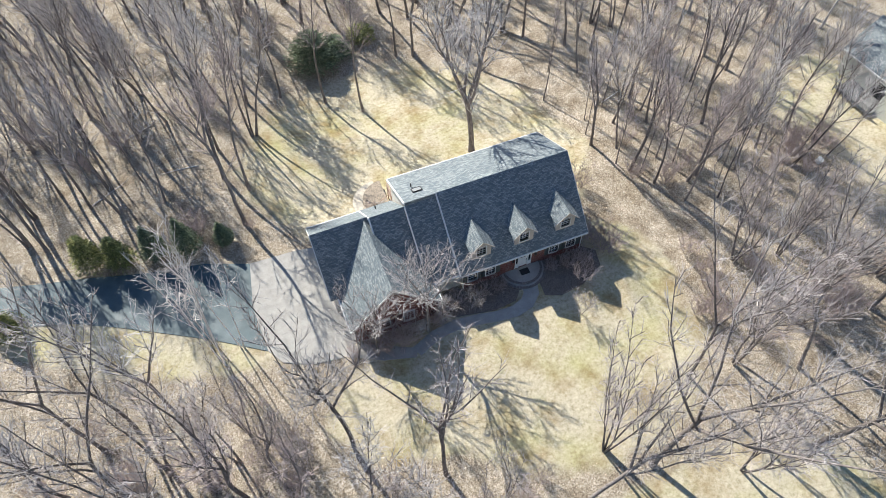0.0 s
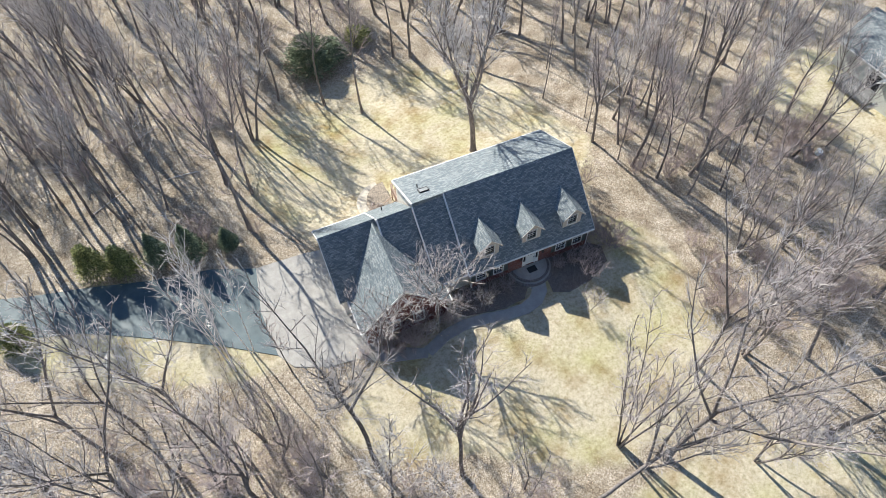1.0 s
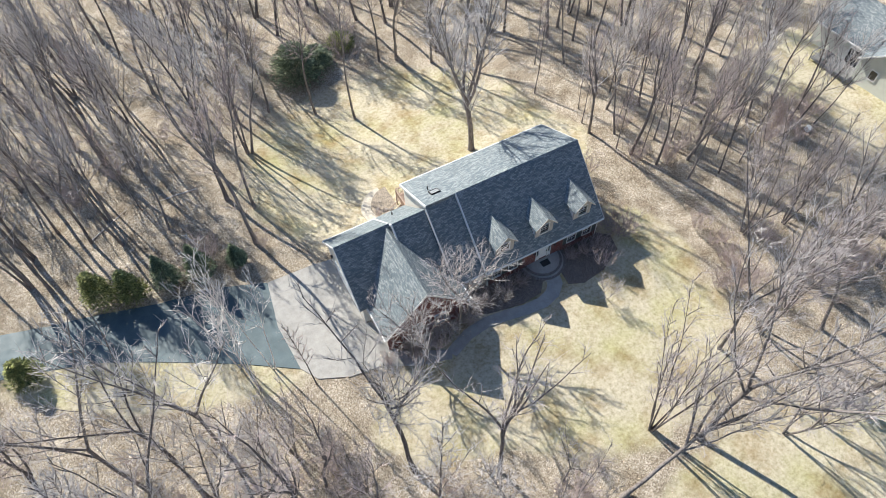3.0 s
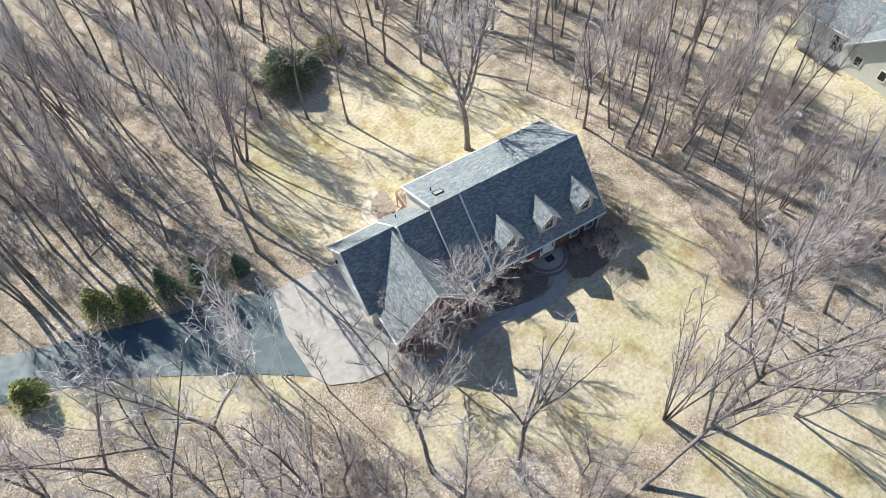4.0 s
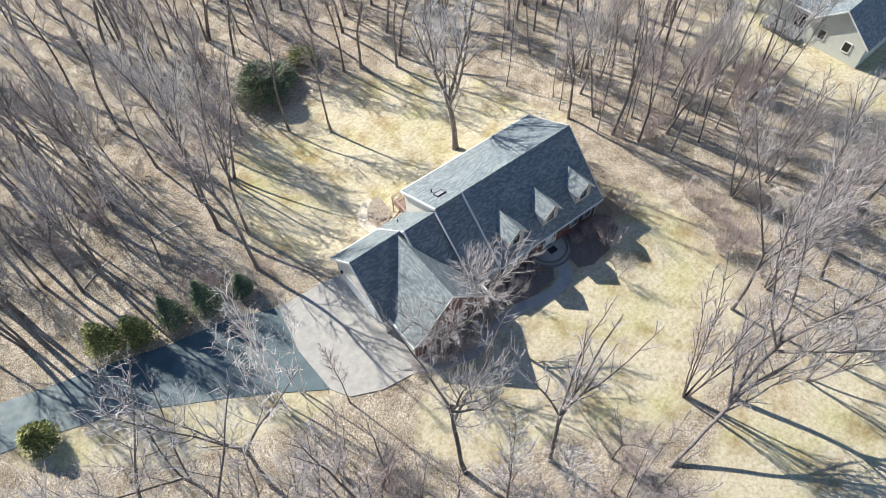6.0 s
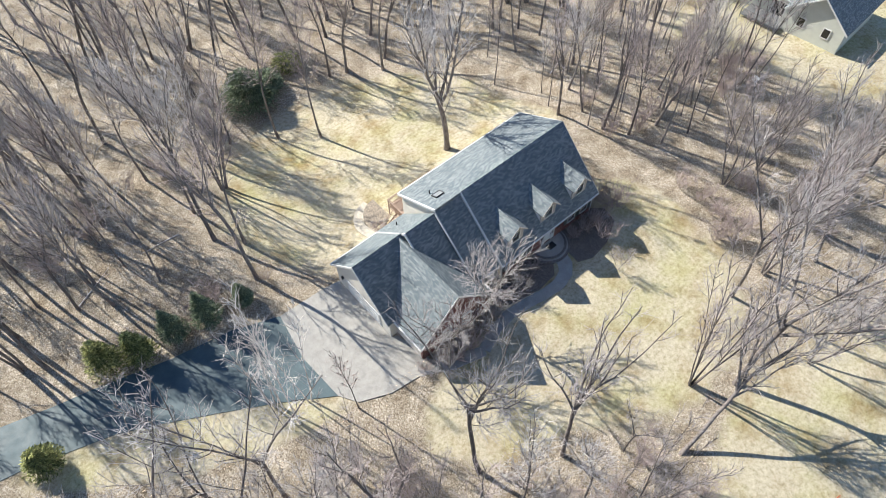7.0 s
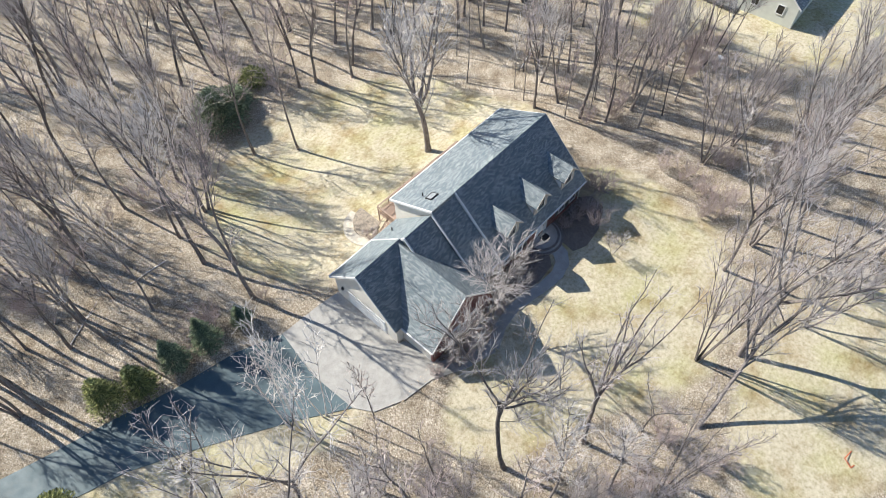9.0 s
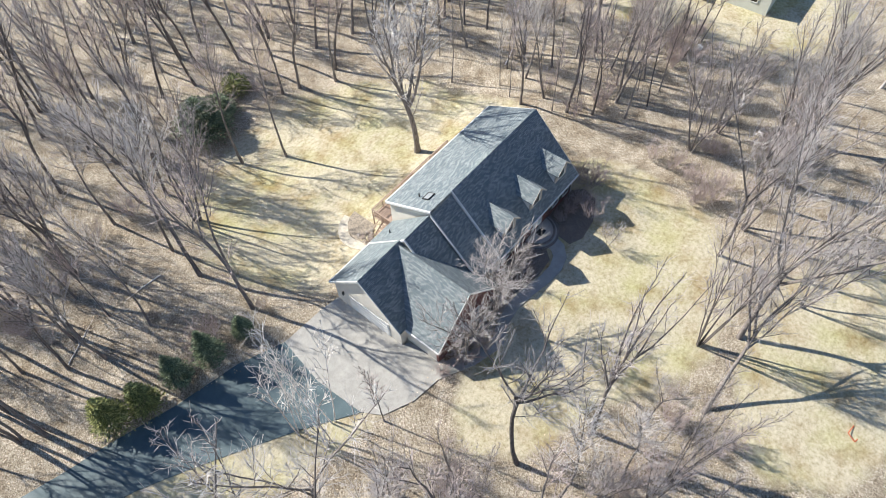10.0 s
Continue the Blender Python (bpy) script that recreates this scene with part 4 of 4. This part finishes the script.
def fill(x0, x1, y0, y1, count, protos, lo, hi, gap, seed, keep=lambda x, y: True):
    r = random.Random(seed)
    done = tries = 0
    while done < count and tries < count * 30:
        tries += 1
        x, y = r.uniform(x0, x1), r.uniform(y0, y1)
        if lawn_amount(x, y) > 0.3 or not keep(x, y) or any((x - a) ** 2 + (y - b) ** 2 < gap * gap for a, b in used):
            continue
        used.append((x, y))
        proto, size, tilt = r.choice(protos), r.uniform(lo, hi), (r.uniform(-6, 6), r.uniform(-6, 6))
        if math.hypot(x + 14, y + 8) > 62:
            far_wood.append((far_trees[len(far_wood) % 3], pose(x, y, ground_z(x, y), *tilt, r.uniform(0, 360)) @ Matrix.Scale(size, 4)))
        else:
            plant(proto, x, y, size, None, tilt)
        done += 1


fill(-64, -13, 15, 74, 92, forest + pole + pole, 0.75, 1.08, 2.4, 1, lambda x, y: y > 15.5 - 0.25 * (x + 30) and (x < -23 or y > 44))
fill(-14, 22, 41, 78, 46, forest + pole, 0.75, 1.08, 2.4, 2)
fill(20, 62, 8, 60, 75, forest + pole, 0.7, 0.95, 2.2, 3, lambda x, y: y > 8 - 0.9 * (x - 20) and not (x > 44 and y < 12))
fill(22, 43, -6, 12, 26, pole + forest[3:4], 0.7, 0.95, 1.7, 4, lambda x, y: y > 10 - 2.6 * (x - 19))
fill(24, 62, -48, -17, 26, forest[3:] + spreading[2:], 0.7, 0.9, 3.4, 5)
fill(-62, -24, -34, -10, 24, forest[3:] + pole, 0.65, 0.85, 2.6, 6)
fill(-26, -4, -32, -17, 14, pole + [vase], 0.5, 0.75, 2.0, 7)
wv, wf, wm, start = [], [], [], 0
for proto, m in far_wood:
    for k, o in enumerate(proto.children):
        co = np.empty(len(o.data.vertices) * 3)
        o.data.vertices.foreach_get("co", co)
        mm = np.array(m)
        wv += (co.reshape(-1, 3) @ mm[:3, :3].T + mm[:3, 3]).tolist()
        wf += [tuple(i + start for i in p.vertices) for p in o.data.polygons]
        wm += [k] * len(o.data.polygons)
        start = len(wv)
far = mesh_from("far_wood", wv, wf, BARK)
far.materials.append(TWIG)
far.polygons.foreach_set("material_index", wm)
tagged(new("far_wood", far), "leafless grey trees crowding the wood in the distance", "wood", kind="stuff")
for proto in forest + pole + far_trees + spreading + [lawn_tree, gable_tree, leaning_tree, vase, ornamental, birch, sapling, bush, brush]:
    for o in (*proto.children_recursive, proto):
        bpy.data.objects.remove(o)


# ---- evergreens ----
def conifer_mesh(seed, h, w, count, spray, top=0.0):
    """Many short drooping sprays set round a stem, thinner towards the tip."""
    r = random.Random(seed)
    v, f = [], []
    for _ in range(count):
        s = r.random() ** 0.8
        z = 0.12 * h + (h * 0.9) * (1 - s)
        rad = w * (top + (1 - top) * s ** 0.9) * (0.35 + 0.75 * r.random()) * (1 + 0.18 * math.sin(5 * z + seed))
        a = r.uniform(0, 2 * math.pi)
        c = Vector((math.cos(a) * rad, math.sin(a) * rad, z))
        d = Vector((math.cos(a + r.uniform(-0.6, 0.6)), math.sin(a + r.uniform(-0.6, 0.6)), r.uniform(-0.15, 0.75))).normalized()
        q = d.cross(Vector((r.uniform(-1, 1), r.uniform(-1, 1), 1))).normalized()
        L, n = spray * r.uniform(0.6, 1.4), len(v)
        v += [(c - d * L * 0.6)[:], (c + q * L * 0.28 + d * L * 0.1)[:], (c + d * L)[:], (c - q * L * 0.28 + d * L * 0.1 + Vector((0, 0, 0.05)))[:]]
        f.append((n, n + 1, n + 2, n + 3))
    return v, f


def evergreen(x, y, h, w, seed, mat, label, category="evergreen", group="evergreens along the driveway", count=4200, spray=0.17, top=0.0):
    t = thing("evergreen", (x, y, ground_z(x, y)), label, category, group)
    b = Builder()
    b.tube([(0, 0, -0.2), (0, 0, h * 0.5), (0, 0, h * 0.97)], [0.11, 0.07, 0.02], 5)
    part("trunk", b.mesh("trunk", BARK), t)
    part("crown", mesh_from("crown", *conifer_mesh(seed, h, w, count, spray, top), mat), t)


for i, (x, y, h, w, m) in enumerate(((-32.2, 10.7, 4.6, 1.6, 0), (-29.5, 9.8, 4.2, 1.4, 0), (-26.2, 9.6, 4.8, 1.4, 1), (-23.1, 9.0, 5.2, 1.45, 1), (-19.6, 8.7, 3.2, 1.0, 1), (-39.9, 6.0, 3.2, 1.5, 0))):
    evergreen(x, y, h, w, 30 + i, BLUENEEDLE if m else NEEDLE, "dense upright green evergreen beside the driveway" if not m else "blue-green young spruce beside the driveway", top=0.25 if not m else 0.0)
evergreen(-3.6, 35.6, 4.8, 3.4, 50, BLUENEEDLE, "wide dark green juniper behind the back lawn", group="junipers", count=7500, spray=0.25, top=0.3)
evergreen(-0.6, 36.4, 2.8, 2.2, 51, BLUENEEDLE, "wide dark green juniper behind the back lawn", group="junipers", count=3200, spray=0.25, top=0.35)
evergreen(3.6, 38.4, 1.8, 2.0, 52, NEEDLE, "low spreading olive-green juniper on the grass", group="junipers", count=1600, spray=0.24, top=0.5)


# ---- small things ----
def leaf_litter(count, seed):
    """Fallen leaves, each a small folded blade lying on the ground."""
    r = random.Random(seed)
    v, f = [], []
    while len(f) < count:
        x, y = r.uniform(-48, 46), r.uniform(-34, 46)
        if lawn_amount(x, y) > r.uniform(0.1, 0.9) or (-19 < x < 13.5 and -7 < y < 5.5) or (x < -17 and abs(y - (-0.5 - 0.38 * (x + 17))) < 4.6):
            continue
        z, a, s = ground_z(x, y) + r.uniform(0.02, 0.10), r.uniform(0, 6.28), r.uniform(0.035, 0.085)
        c, q = math.cos(a) * s, math.sin(a) * s
        n = len(v)
        v += [(x - c, y - q, z), (x + q * 0.6, y - c * 0.6, z + r.uniform(0, 0.05)), (x + c, y + q, z + r.uniform(0, 0.03)), (x - q * 0.6, y + c * 0.6, z + r.uniform(0, 0.05))]
        f.append((n, n + 1, n + 2, n + 3))
    tagged(new("leaf_litter", mesh_from("leaf_litter", v, f, LEAF)), "scattered dry brown leaves on the woodland floor", "leaves", kind="stuff")


leaf_litter(40000, 8)
for i, (x, y, turn, length) in enumerate(((-27.5, 27.0, 20, 5), (-20.5, 20.0, 170, 4), (36, -2, 60, 4), (38.5, -4.0, 140, 3.5), (-32, 18.5, 35, 5), (25, 12, 15, 6), (33, 20, 120, 5), (-8, 44, 80, 5))):
    b = Builder()
    r = random.Random(i)
    pts = bend_path(r, (0, 0, 0.12), (1, 0, 0.0), length, 5, 0.08, 0.0)
    pts = [Vector((p.x, p.y, 0.12)) for p in pts]
    b.tube(pts, [0.07, 0.06, 0.05, 0.04, 0.03, 0.02], 5)
    for k in range(5):
        p, d = along(pts, 0.35 + 0.13 * k)
        b.tube(bend_path(r, p, side_dir(r, d, 0.8), 1.1, 3, 0.2, 0.02), [0.04, 0.03, 0.02, 0.0], 3)
    log = tagged(new("fallen_branch", b.mesh("fallen_branch", BIRCHBARK if i % 2 else TWIG)), "pale fallen branch lying among dead leaves", "branch", "fallen branches")
    log.matrix_basis = pose(x, y, ground_z(x, y), 0, 0, turn)
tub = thing("tub", (41.3, -5.3, ground_z(41.3, -5.3)), "small white plastic tub lying in the brush", "tub")
tub.rotation_euler = (0.3, 0.2, 0.5)
ring = [(0.42 * math.cos(a), 0.34 * math.sin(a), 0.0) for a in np.linspace(0, 2 * math.pi, 13)[:-1]]
part("shell", solid("shell", extrude(ring, (0, 0, 0.4)), WHITE), tub)
part("rim", solid("rim", extrude([(p[0] * 1.1, p[1] * 1.1, 0.401) for p in ring], (0, 0, 0.05)), WHITE), tub)
ORANGE = plain("orange_red_paint", (0.62, 0.10, 0.035), 0.5, 0.15)
frame_ob = thing("metal_frame", (5.0, -37.9, ground_z(5.0, -37.9)), "bent orange-red metal frame lying on the lawn", "frame")
for a, b in (((0, 0, 0.05), (0.25, 0.75, 0.3)), ((0.25, 0.75, 0.3), (1.3, 0.55, 0.05)), ((0, 0, 0.05), (0.4, -0.1, 0.05))):
    t = Builder()
    t.tube([a, b], [0.035, 0.035], 6)
    part("bar", t.mesh("bar", ORANGE), frame_ob)
